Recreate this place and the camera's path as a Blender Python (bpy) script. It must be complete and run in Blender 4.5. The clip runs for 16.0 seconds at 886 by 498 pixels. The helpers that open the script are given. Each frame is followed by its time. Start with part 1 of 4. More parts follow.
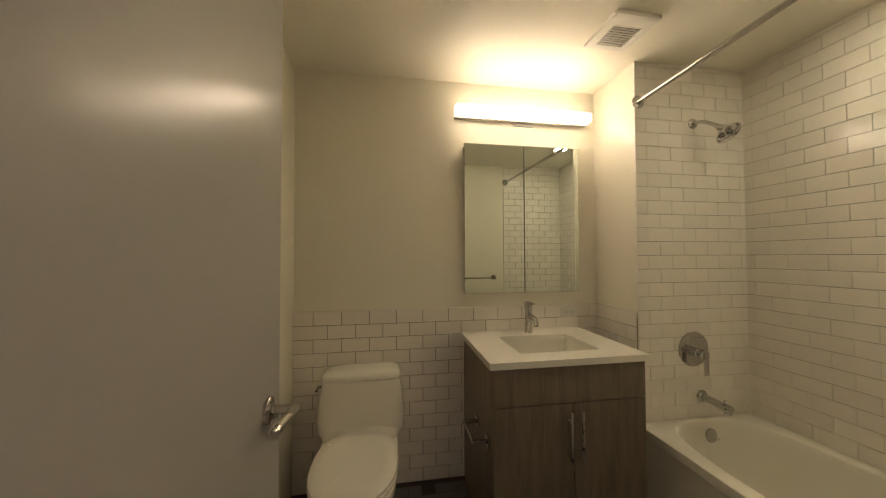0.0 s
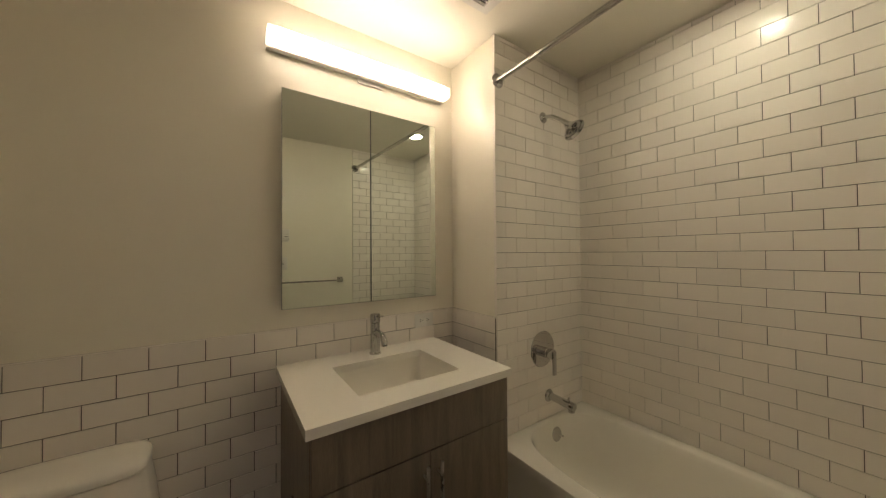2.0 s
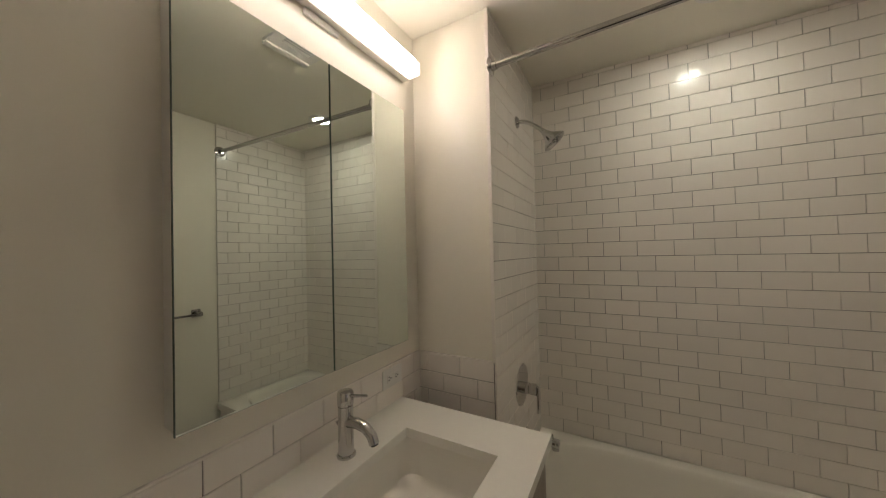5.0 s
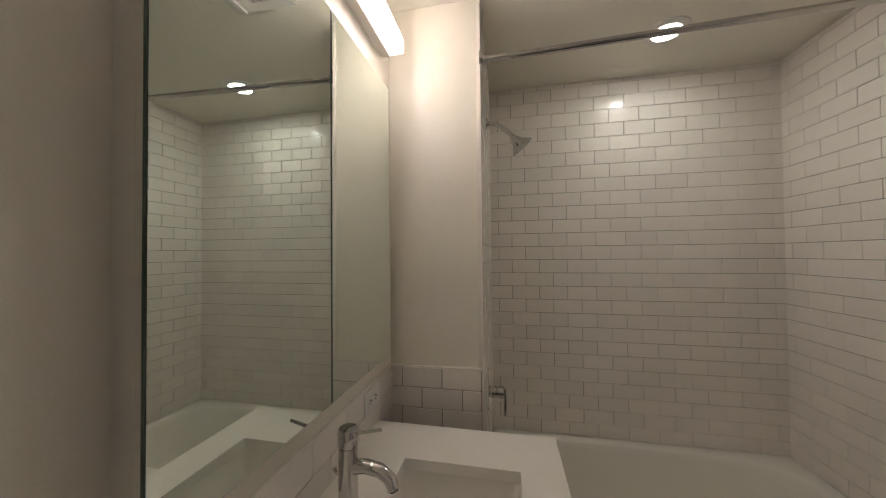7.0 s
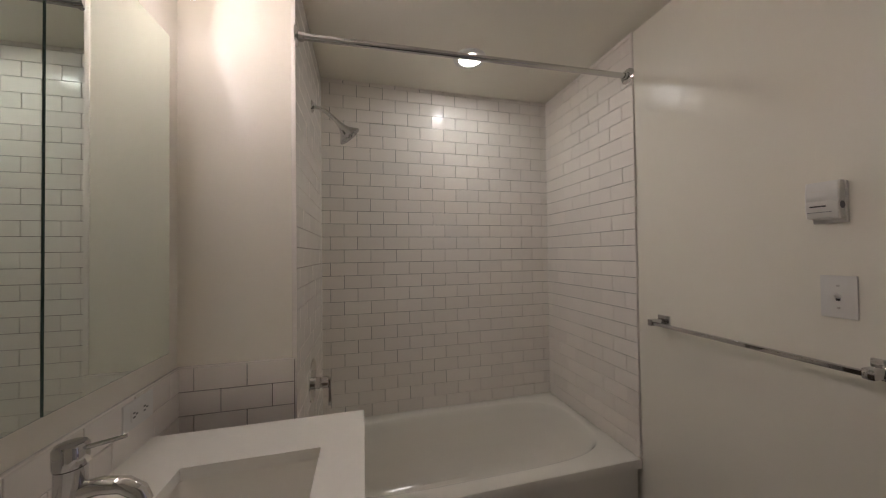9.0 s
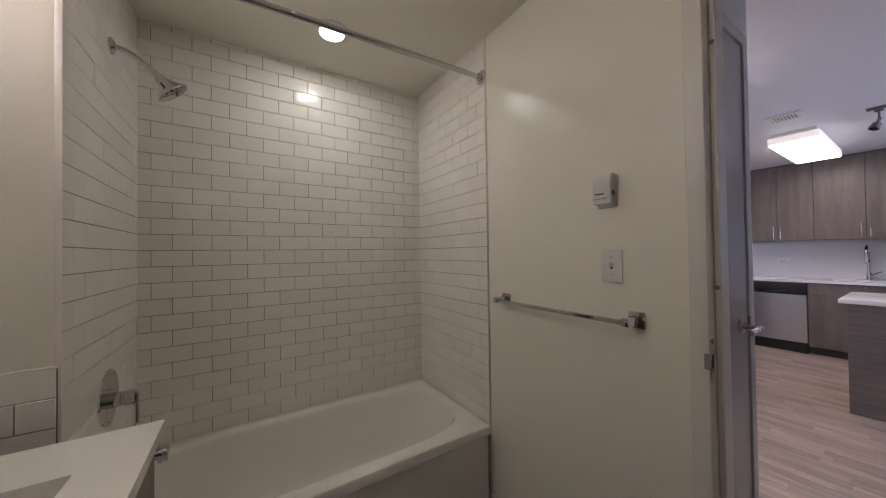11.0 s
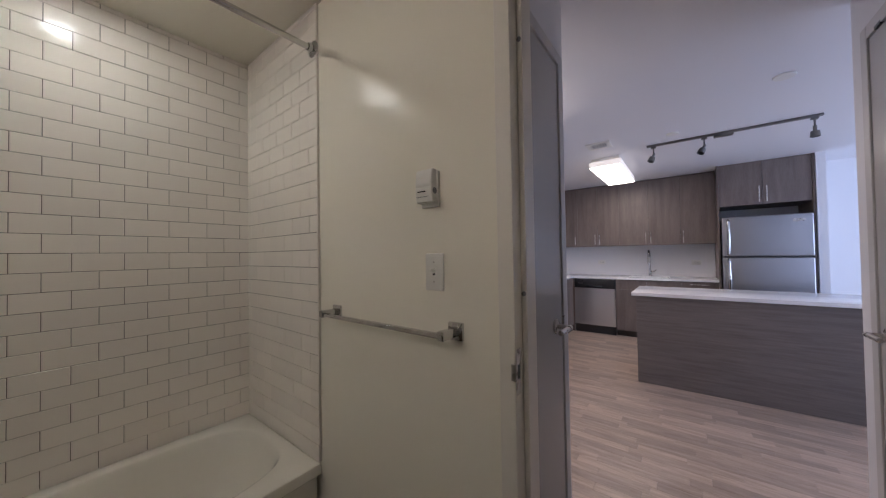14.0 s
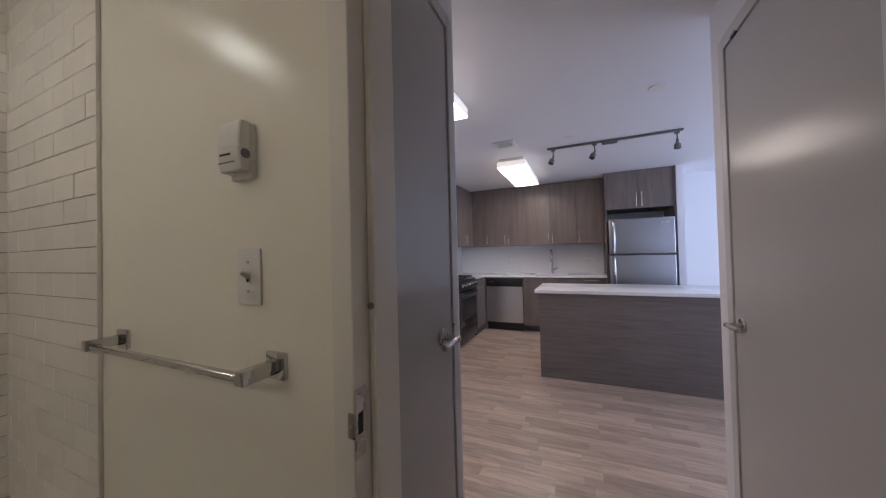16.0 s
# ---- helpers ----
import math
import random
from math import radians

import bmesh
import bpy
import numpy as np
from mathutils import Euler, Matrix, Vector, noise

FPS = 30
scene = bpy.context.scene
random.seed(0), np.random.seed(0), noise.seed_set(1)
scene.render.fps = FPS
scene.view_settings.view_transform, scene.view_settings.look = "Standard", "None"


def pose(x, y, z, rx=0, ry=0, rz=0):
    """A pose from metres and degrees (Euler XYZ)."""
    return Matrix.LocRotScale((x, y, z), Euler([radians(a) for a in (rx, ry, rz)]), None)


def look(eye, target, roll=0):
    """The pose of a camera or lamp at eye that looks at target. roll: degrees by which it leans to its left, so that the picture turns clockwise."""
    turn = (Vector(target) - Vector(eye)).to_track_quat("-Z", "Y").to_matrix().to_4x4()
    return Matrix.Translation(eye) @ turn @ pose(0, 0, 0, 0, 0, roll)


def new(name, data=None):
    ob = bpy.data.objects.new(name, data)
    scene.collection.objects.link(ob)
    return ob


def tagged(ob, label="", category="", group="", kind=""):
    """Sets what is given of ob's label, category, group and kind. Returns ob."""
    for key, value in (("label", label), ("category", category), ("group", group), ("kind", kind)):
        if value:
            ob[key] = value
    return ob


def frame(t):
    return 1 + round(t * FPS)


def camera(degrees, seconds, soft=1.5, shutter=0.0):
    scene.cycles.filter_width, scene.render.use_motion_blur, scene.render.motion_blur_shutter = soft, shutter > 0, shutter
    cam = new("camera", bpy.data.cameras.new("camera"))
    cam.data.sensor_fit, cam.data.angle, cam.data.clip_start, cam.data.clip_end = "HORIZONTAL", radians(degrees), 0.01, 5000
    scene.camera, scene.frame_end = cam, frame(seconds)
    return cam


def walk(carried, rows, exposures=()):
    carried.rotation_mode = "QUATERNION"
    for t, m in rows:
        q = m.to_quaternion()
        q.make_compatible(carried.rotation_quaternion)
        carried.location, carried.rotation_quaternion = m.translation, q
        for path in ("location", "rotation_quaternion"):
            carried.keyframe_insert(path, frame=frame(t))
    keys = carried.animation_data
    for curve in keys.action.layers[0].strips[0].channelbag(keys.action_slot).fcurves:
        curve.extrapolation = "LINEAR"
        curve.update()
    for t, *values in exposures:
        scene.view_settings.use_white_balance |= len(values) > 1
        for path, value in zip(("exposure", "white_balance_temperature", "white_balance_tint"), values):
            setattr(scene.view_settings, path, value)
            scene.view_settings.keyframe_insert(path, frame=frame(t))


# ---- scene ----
cam = camera(109.2, 16.0, soft=1.25)
PATH = [
    (0, (0.648, 2.219, 1.341), (0.964, 4.194, 1.388), -0.2),
    (0.5, (0.661, 2.353, 1.333), (1.206, 4.277, 1.378), -0.4),
    (1, (0.756, 2.497, 1.338), (1.497, 4.354, 1.37), -0.5),
    (1.5, (0.841, 2.59, 1.346), (1.789, 4.35, 1.373), -0.5),
    (2, (0.889, 2.642, 1.341), (2.025, 4.288, 1.37), -0.4),
    (2.5, (0.908, 2.69, 1.334), (2.212, 4.206, 1.365), -0.5),
    (3, (0.931, 2.789, 1.302), (2.388, 4.159, 1.34), -0.5),
    (3.5, (0.885, 2.895, 1.328), (2.461, 4.125, 1.358), -0.5),
    (4, (0.822, 3.061, 1.401), (2.466, 4.199, 1.432), -0.5),
    (4.5, (0.819, 3.178, 1.442), (2.522, 4.226, 1.471), -0.7),
    (4.7, (0.809, 3.237, 1.455), (2.526, 4.262, 1.483), -1.0),
    (6.8, (0.817, 3.671, 1.455), (2.755, 4.165, 1.493), -0.6),
    (7, (0.797, 3.679, 1.456), (2.757, 4.072, 1.489), -0.5),
    (7.5, (0.782, 3.672, 1.454), (2.774, 3.856, 1.477), -0.7),
    (8, (0.783, 3.625, 1.428), (2.783, 3.596, 1.456), -0.7),
    (8.5, (0.77, 3.561, 1.413), (2.752, 3.293, 1.44), -0.7),
    (9, (0.758, 3.533, 1.39), (2.697, 3.044, 1.42), -0.7),
    (9.5, (0.765, 3.492, 1.353), (2.65, 2.823, 1.379), -0.8),
    (10, (0.753, 3.446, 1.325), (2.578, 2.63, 1.351), -0.7),
    (10.2, (0.74, 3.426, 1.323), (2.542, 2.558, 1.345), -1.0),
    (12.3, (0.702, 3.303, 1.293), (2.203, 1.982, 1.329), -0.3),
    (12.5, (0.692, 3.299, 1.298), (2.172, 1.954, 1.325), -0.7),
    (13, (0.692, 3.234, 1.301), (2.09, 1.805, 1.333), -0.7),
    (13.5, (0.704, 3.143, 1.307), (2.025, 1.642, 1.333), -0.8),
    (14, (0.706, 3.042, 1.313), (1.929, 1.46, 1.349), -0.9),
    (14.5, (0.719, 2.952, 1.304), (1.841, 1.297, 1.34), -1.0),
    (15, (0.731, 2.86, 1.309), (1.747, 1.138, 1.347), -1.2),
    (15.5, (0.713, 2.802, 1.311), (1.619, 1.02, 1.353), -1.3),
    (16, (0.695, 2.719, 1.297), (1.503, 0.89, 1.329), -1.4),
]
EXPOSURES = [(0.0, 0.89, 7900, 11), (3.0, 0.62, 6800, 15), (4.7, 0.53, 6350, 16), (7.0, 0.49, 6000, 19), (9.0, 0.52, 5800, 23), (12.5, 0.53, 5750, 20), (14.5, 0.48, 5800, 19), (16.0, 0.46, 5900, 18)]
walk(cam, [(t, look(eye, target, roll)) for t, eye, target, roll in PATH], EXPOSURES)


# ---- world, light and exposure ----
world = bpy.data.worlds.new("sky")
scene.world = world
world.use_nodes = True
_n = world.node_tree.nodes
_sky = _n.new("ShaderNodeTexSky")
_sky.sky_type, _sky.sun_disc = "NISHITA", False
_sky.sun_elevation, _sky.sun_rotation = radians(38), radians(200)
world.node_tree.links.new(_sky.outputs[0], _n["Background"].inputs[0])
_n["Background"].inputs[1].default_value = 0.08
VANITY_GLOW, DOWN_GLOW, KITCHEN_GLOW, WINDOW_WATTS = 16.0, 54.0, 7.8, 68.0
scene.view_settings.exposure = 0.0

_sun = bpy.data.lights.new("sun", "SUN")
_sun.energy, _sun.angle, _sun.color = 2.0, radians(0.5), (1.0, 0.95, 0.88)
new("sun", _sun).matrix_world = look((6, 8, 9), (0, 0, 0))

_day = bpy.data.lights.new("window_daylight", "AREA")
_day.shape, _day.size, _day.size_y, _day.energy, _day.color = "RECTANGLE", 2.9, 1.6, WINDOW_WATTS, (0.61, 0.745, 0.99)
new("window_daylight", _day).matrix_world = look((-3.66, -1.1, 1.45), (0, -1.1, 1.3))


# ---- materials ----
def material(name, color, rough=0.5, metal=0.0, vary=0.06, scale=6.0, grain=120.0, bump=0.05, spec=0.5, coat=0.0, rough_vary=0.08):
    """A surface with variation at two scales: broad cloudy change of tone and fine grain with relief."""
    m = bpy.data.materials.new(name)
    m.use_nodes = True
    nt = m.node_tree
    b = nt.nodes["Principled BSDF"]
    b.inputs["Metallic"].default_value = metal
    b.inputs["Specular IOR Level"].default_value = spec
    b.inputs["Coat Weight"].default_value = coat
    co = nt.nodes.new("ShaderNodeTexCoord")
    n1, n2 = nt.nodes.new("ShaderNodeTexNoise"), nt.nodes.new("ShaderNodeTexNoise")
    n1.inputs["Scale"].default_value, n1.inputs["Detail"].default_value = scale, 4
    n2.inputs["Scale"].default_value, n2.inputs["Detail"].default_value = grain, 2
    for n in (n1, n2):
        nt.links.new(co.outputs["Object"], n.inputs["Vector"])
    mix = nt.nodes.new("ShaderNodeMix")
    mix.data_type = "RGBA"
    mix.inputs["A"].default_value = (*[c * (1 - vary) for c in color], 1)
    mix.inputs["B"].default_value = (*[min(1, c * (1 + vary)) for c in color], 1)
    nt.links.new(n1.outputs["Fac"], mix.inputs["Factor"])
    nt.links.new(mix.outputs["Result"], b.inputs["Base Color"])
    mr = nt.nodes.new("ShaderNodeMapRange")
    mr.inputs["To Min"].default_value, mr.inputs["To Max"].default_value = max(0.02, rough - rough_vary), min(1, rough + rough_vary)
    nt.links.new(n1.outputs["Fac"], mr.inputs["Value"])
    nt.links.new(mr.outputs["Result"], b.inputs["Roughness"])
    if bump:
        bp = nt.nodes.new("ShaderNodeBump")
        bp.inputs["Strength"].default_value, bp.inputs["Distance"].default_value = bump, 0.004
        nt.links.new(n2.outputs["Fac"], bp.inputs["Height"])
        nt.links.new(bp.outputs["Normal"], b.inputs["Normal"])
    return m


def per_piece(m, amount, island=False):
    """Shifts the tone from piece to piece, by the object or by the loose island."""
    nt = m.node_tree
    b = nt.nodes["Principled BSDF"]
    old = b.inputs["Base Color"].links[0].from_socket
    if island:
        src = nt.nodes.new("ShaderNodeNewGeometry").outputs["Random Per Island"]
    else:
        src = nt.nodes.new("ShaderNodeObjectInfo").outputs["Random"]
    mr = nt.nodes.new("ShaderNodeMapRange")
    mr.inputs["To Min"].default_value, mr.inputs["To Max"].default_value = 1 - amount, 1 + amount
    nt.links.new(src, mr.inputs["Value"])
    hsv = nt.nodes.new("ShaderNodeHueSaturation")
    nt.links.new(mr.outputs["Result"], hsv.inputs["Value"])
    nt.links.new(old, hsv.inputs["Color"])
    nt.links.new(hsv.outputs["Color"], b.inputs["Base Color"])
    return m


def wood(name, dark, light, axis="z", rough=0.45, stretch=14.0, scale=5.0, island=None, amount=0.12, bump=0.12):
    """Straight-grained veneer: noise drawn out along one axis, fine pores over broad bands."""
    m = bpy.data.materials.new(name)
    m.use_nodes = True
    nt = m.node_tree
    b = nt.nodes["Principled BSDF"]
    co = nt.nodes.new("ShaderNodeTexCoord")
    mp = nt.nodes.new("ShaderNodeMapping")
    mp.inputs["Scale"].default_value = [1.0 if a == axis else stretch for a in "xyz"]
    if island is not None:
        src = nt.nodes.new("ShaderNodeNewGeometry").outputs["Random Per Island"] if island else nt.nodes.new("ShaderNodeObjectInfo").outputs["Random"]
        mul = nt.nodes.new("ShaderNodeMath")
        mul.operation = "MULTIPLY"
        mul.inputs[1].default_value = 40.0
        nt.links.new(src, mul.inputs[0])
        comb = nt.nodes.new("ShaderNodeCombineXYZ")
        for k in range(3):
            nt.links.new(mul.outputs[0], comb.inputs[k])
        nt.links.new(comb.outputs[0], mp.inputs["Location"])
    nt.links.new(co.outputs["Object"], mp.inputs["Vector"])
    n1, n2 = nt.nodes.new("ShaderNodeTexNoise"), nt.nodes.new("ShaderNodeTexNoise")
    n1.inputs["Scale"].default_value, n1.inputs["Detail"].default_value, n1.inputs["Distortion"].default_value = scale * 0.35, 5, 0.6
    n2.inputs["Scale"].default_value, n2.inputs["Detail"].default_value = scale * 4, 3
    for n in (n1, n2):
        nt.links.new(mp.outputs["Vector"], n.inputs["Vector"])
    add = nt.nodes.new("ShaderNodeMath")
    add.operation = "MULTIPLY_ADD"
    add.inputs[1].default_value = 0.45
    nt.links.new(n2.outputs["Fac"], add.inputs[0])
    nt.links.new(n1.outputs["Fac"], add.inputs[2])
    ramp = nt.nodes.new("ShaderNodeValToRGB")
    ramp.color_ramp.elements[0].position, ramp.color_ramp.elements[1].position = 0.45, 1.0
    ramp.color_ramp.elements[0].color, ramp.color_ramp.elements[1].color = (*dark, 1), (*light, 1)
    nt.links.new(add.outputs[0], ramp.inputs["Fac"])
    nt.links.new(ramp.outputs["Color"], b.inputs["Base Color"])
    b.inputs["Roughness"].default_value = rough
    bp = nt.nodes.new("ShaderNodeBump")
    bp.inputs["Strength"].default_value, bp.inputs["Distance"].default_value = bump, 0.003
    nt.links.new(n2.outputs["Fac"], bp.inputs["Height"])
    nt.links.new(bp.outputs["Normal"], b.inputs["Normal"])
    return per_piece(m, amount, island) if island is not None else m


def brushed(name, color, axis="x", rough=0.3):
    """Brushed steel, with fine lines along one axis."""
    m = material(name, color, rough, 1.0, 0.04, 3.0, 60.0, 0.0)
    nt = m.node_tree
    co = nt.nodes.new("ShaderNodeTexCoord")
    mp = nt.nodes.new("ShaderNodeMapping")
    mp.inputs["Scale"].default_value = [2.0 if a == axis else 300.0 for a in "xyz"]
    nz = nt.nodes.new("ShaderNodeTexNoise")
    nz.inputs["Scale"].default_value = 4.0
    bp = nt.nodes.new("ShaderNodeBump")
    bp.inputs["Strength"].default_value, bp.inputs["Distance"].default_value = 0.06, 0.001
    nt.links.new(co.outputs["Object"], mp.inputs["Vector"])
    nt.links.new(mp.outputs["Vector"], nz.inputs["Vector"])
    nt.links.new(nz.outputs["Fac"], bp.inputs["Height"])
    nt.links.new(bp.outputs["Normal"], nt.nodes["Principled BSDF"].inputs["Normal"])
    return m


def glow(name, color, strength):
    m = bpy.data.materials.new(name)
    m.use_nodes = True
    b = m.node_tree.nodes["Principled BSDF"]
    b.inputs["Base Color"].default_value = (0.8, 0.8, 0.78, 1)
    b.inputs["Emission Color"].default_value = (*color, 1)
    b.inputs["Emission Strength"].default_value = strength
    return m


PAINT = material("wall_paint_semi_gloss", (0.87, 0.828, 0.715), 0.22, vary=0.012, scale=1.6, grain=260, bump=0.08, spec=0.3, rough_vary=0.012)
CEILING = material("ceiling_paint", (0.86, 0.82, 0.715), 0.32, vary=0.012, scale=2.0, grain=150, bump=0.04, spec=0.12, rough_vary=0.015)
ROOM_PAINT = material("matt_white_paint", (0.78, 0.77, 0.78), 0.55, vary=0.012, scale=2.0, grain=180, bump=0.05, rough_vary=0.02)
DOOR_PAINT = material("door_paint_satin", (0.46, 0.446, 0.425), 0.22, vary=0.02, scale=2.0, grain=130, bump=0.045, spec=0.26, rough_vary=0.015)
FRAME_PAINT = material("steel_frame_paint", (0.77, 0.73, 0.66), 0.34, vary=0.03, scale=3.0, grain=160, bump=0.05)
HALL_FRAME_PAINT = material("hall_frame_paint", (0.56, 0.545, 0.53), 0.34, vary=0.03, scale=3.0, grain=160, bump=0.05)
GROUT = material("grey_grout", (0.085, 0.072, 0.060), 0.9, vary=0.18, scale=9, grain=300, bump=0.3)
TILE = per_piece(material("glazed_white_tile", (0.865, 0.81, 0.74), 0.16, vary=0.015, scale=14, grain=35, bump=0.03, spec=0.32, rough_vary=0.03), 0.03)
FLOOR_TILE = per_piece(material("slate_grey_floor_tile", (0.135, 0.130, 0.122), 0.5, vary=0.15, scale=18, grain=200, bump=0.15), 0.12)
ENAMEL = material("white_enamel", (0.85, 0.815, 0.73), 0.08, vary=0.012, scale=4, grain=40, bump=0.0, rough_vary=0.03)
CERAMIC = material("vitreous_china", (0.84, 0.805, 0.725), 0.09, vary=0.012, scale=4, grain=40, bump=0.0, rough_vary=0.03)
SEAT_PLASTIC = material("white_seat_plastic", (0.84, 0.805, 0.73), 0.25, vary=0.012, scale=5, grain=80, bump=0.01)
QUARTZ = material("white_quartz", (0.85, 0.82, 0.75), 0.2, vary=0.02, scale=60, grain=400, bump=0.01)
KITCHEN_QUARTZ = material("kitchen_white_quartz", (0.87, 0.86, 0.86), 0.12, vary=0.02, scale=60, grain=400, bump=0.01)
SPLASH = material("glossy_white_backsplash", (0.78, 0.77, 0.78), 0.12, vary=0.015, scale=5, grain=60, bump=0.01)
CHROME = material("polished_chrome", (0.58, 0.57, 0.56), 0.035, 1.0, 0.02, 5, 60, 0.0, rough_vary=0.015)
NICKEL = material("satin_nickel", (0.55, 0.52, 0.48), 0.28, 1.0, 0.04, 30, 300, 0.03)
STEEL = brushed("brushed_stainless_steel", (0.56, 0.56, 0.57), "x", 0.3)
STEEL_V = brushed("brushed_stainless_steel_upright", (0.38, 0.38, 0.39), "z", 0.33)
PLASTIC = material("white_plastic", (0.76, 0.74, 0.69), 0.35, vary=0.015, scale=8, grain=120, bump=0.02)
DARK_SLOT = material("dark_slot", (0.02, 0.02, 0.02), 0.6, vary=0.2, scale=20, grain=100, bump=0.0)
BLACK = material("black_appliance_plastic", (0.015, 0.015, 0.016), 0.3, vary=0.15, scale=10, grain=120, bump=0.02)
BLACK_GLASS = material("black_oven_glass", (0.01, 0.01, 0.012), 0.06, vary=0.1, scale=10, grain=120, bump=0.0)
IRON = material("cast_iron_grate", (0.02, 0.02, 0.02), 0.6, vary=0.2, scale=20, grain=150, bump=0.2)
VANITY_WOOD = wood("grey_brown_oak_veneer", (0.135, 0.105, 0.076), (0.245, 0.196, 0.146), "z", 0.42, 10.0, 11.0, bump=0.2)
KITCHEN_WOOD = wood("grey_taupe_oak_veneer", (0.125, 0.097, 0.082), (0.215, 0.172, 0.147), "z", 0.4, 9.0, 4.0)
ISLAND_WOOD = wood("grey_taupe_oak_veneer_level", (0.125, 0.105, 0.094), (0.205, 0.175, 0.158), "x", 0.4, 18, 9)
STEEL_DARK = brushed("dark_stainless_steel", (0.16, 0.155, 0.155), "y", 0.3)
CABINET_EDGE = material("cabinet_carcass_edge", (0.05, 0.042, 0.037), 0.5, vary=0.1)
PLANK = wood("whitewashed_oak_plank", (0.335, 0.242, 0.178), (0.565, 0.435, 0.34), "x", 0.34, 8, 14, False, 0.22)
PLANK_FAR = wood("whitewashed_oak_plank_joined", (0.335, 0.242, 0.178), (0.565, 0.435, 0.34), "x", 0.34, 8, 14, True, 0.22)
SUBFLOOR = material("dark_plank_joint", (0.22, 0.155, 0.115), 0.8, vary=0.1)
TRACK_METAL = material("dull_nickel_track", (0.20, 0.19, 0.18), 0.38, 1.0, 0.05, 20, 200, 0.02)
FRIDGE_GREY = material("grey_appliance_paint", (0.20, 0.20, 0.21), 0.4, vary=0.03, scale=5, grain=150, bump=0.05)
VANITY_WHITE = (1.0, 0.88, 0.75)
VANITY_DIFFUSER = glow("lit_vanity_diffuser", VANITY_WHITE, VANITY_GLOW)
VANITY_UPPER = glow("lit_vanity_diffuser_top", VANITY_WHITE, VANITY_GLOW * 0.05)
# Underside emission boosted beyond its own pale look, to brighten chase and vanity.
VANITY_LOWER = glow("boosted_vanity_underside", VANITY_WHITE, VANITY_GLOW * 0.26)
VANITY_END = glow("lit_vanity_diffuser_end", VANITY_WHITE, VANITY_GLOW * 0.11)
DOWN_DIFFUSER = glow("lit_downlight_lens", (0.92, 0.925, 0.75), DOWN_GLOW)
KITCHEN_DIFFUSER = glow("lit_ceiling_diffuser", (1.0, 0.855, 0.67), KITCHEN_GLOW)
KITCHEN_SIDE = glow("lit_ceiling_diffuser_side", (1.0, 0.855, 0.67), KITCHEN_GLOW * 0.055)
MIRROR = bpy.data.materials.new("mirror_glass")
MIRROR.use_nodes = True
_b = MIRROR.node_tree.nodes["Principled BSDF"]
_b.inputs["Base Color"].default_value = (0.76, 0.82, 0.765, 1)
_b.inputs["Metallic"].default_value, _b.inputs["Roughness"].default_value = 1.0, 0.0
GLASS_EDGE = material("mirror_green_edge", (0.10, 0.14, 0.12), 0.2, vary=0.1)


# ---- mesh helpers ----
ORIGIN = {}


def thing(name, at, label, category="", group="", kind=""):
    """An Empty at the thing's base; its parts are given in world metres."""
    ob = new(name)
    ob.empty_display_size = 0.05
    ob.location = at
    ORIGIN[ob] = Vector(at)
    return tagged(ob, label, category, group, kind)


def smooth(me, angle=40):
    me.polygons.foreach_set("use_smooth", [True] * len(me.polygons))
    me.set_sharp_from_angle(angle=radians(angle))


def part(name, bm, mat, parent=None, label="", round_edges=True):
    """Links a bmesh, given in world metres, as one mesh under a thing or a part."""
    base = ORIGIN.get(parent, Vector((0, 0, 0)))
    bmesh.ops.translate(bm, verts=bm.verts, vec=-base)
    me = bpy.data.meshes.new(name)
    bm.to_mesh(me)
    bm.free()
    me.materials.append(mat)
    if round_edges:
        smooth(me)
    ob = new(name, me)
    if parent is not None:
        ob.parent = parent
    ORIGIN[ob] = base
    return tagged(ob, label)


def structure(name, bm, mat, label, category):
    return tagged(part(name, bm, mat, None), label, category, "", "structure")


def box(x0, x1, y0, y1, z0, z1, bevel=0.0, seg=2, bm=None):
    bm = bm or bmesh.new()
    sub = bmesh.new()
    bmesh.ops.create_cube(sub, size=1, matrix=Matrix.Translation(((x0 + x1) / 2, (y0 + y1) / 2, (z0 + z1) / 2)) @ Matrix.Diagonal((abs(x1 - x0), abs(y1 - y0), abs(z1 - z0), 1)))
    if bevel:
        bmesh.ops.bevel(sub, geom=sub.edges[:], offset=bevel, segments=seg, profile=0.5, affect="EDGES")
    join(bm, sub)
    return bm


def join(bm, sub):
    me = bpy.data.meshes.new("tmp")
    sub.to_mesh(me)
    sub.free()
    bm.from_mesh(me)
    bpy.data.meshes.remove(me)


def rod(a, b, r, r2=None, seg=20, bevel=0.0, bm=None):
    """A round bar from a to b."""
    bm = bm or bmesh.new()
    sub = bmesh.new()
    a, b = Vector(a), Vector(b)
    bmesh.ops.create_cone(sub, cap_ends=True, segments=seg, radius1=r, radius2=r if r2 is None else r2, depth=(b - a).length)
    if bevel:
        caps = [e for e in sub.edges if abs(e.verts[0].co.z - e.verts[1].co.z) < 1e-6]
        bmesh.ops.bevel(sub, geom=caps, offset=bevel, segments=2, profile=0.5, affect="EDGES")
    q = (b - a).to_track_quat("Z", "Y").to_matrix().to_4x4()
    bmesh.ops.transform(sub, matrix=Matrix.Translation((a + b) / 2) @ q, verts=sub.verts)
    join(bm, sub)
    return bm


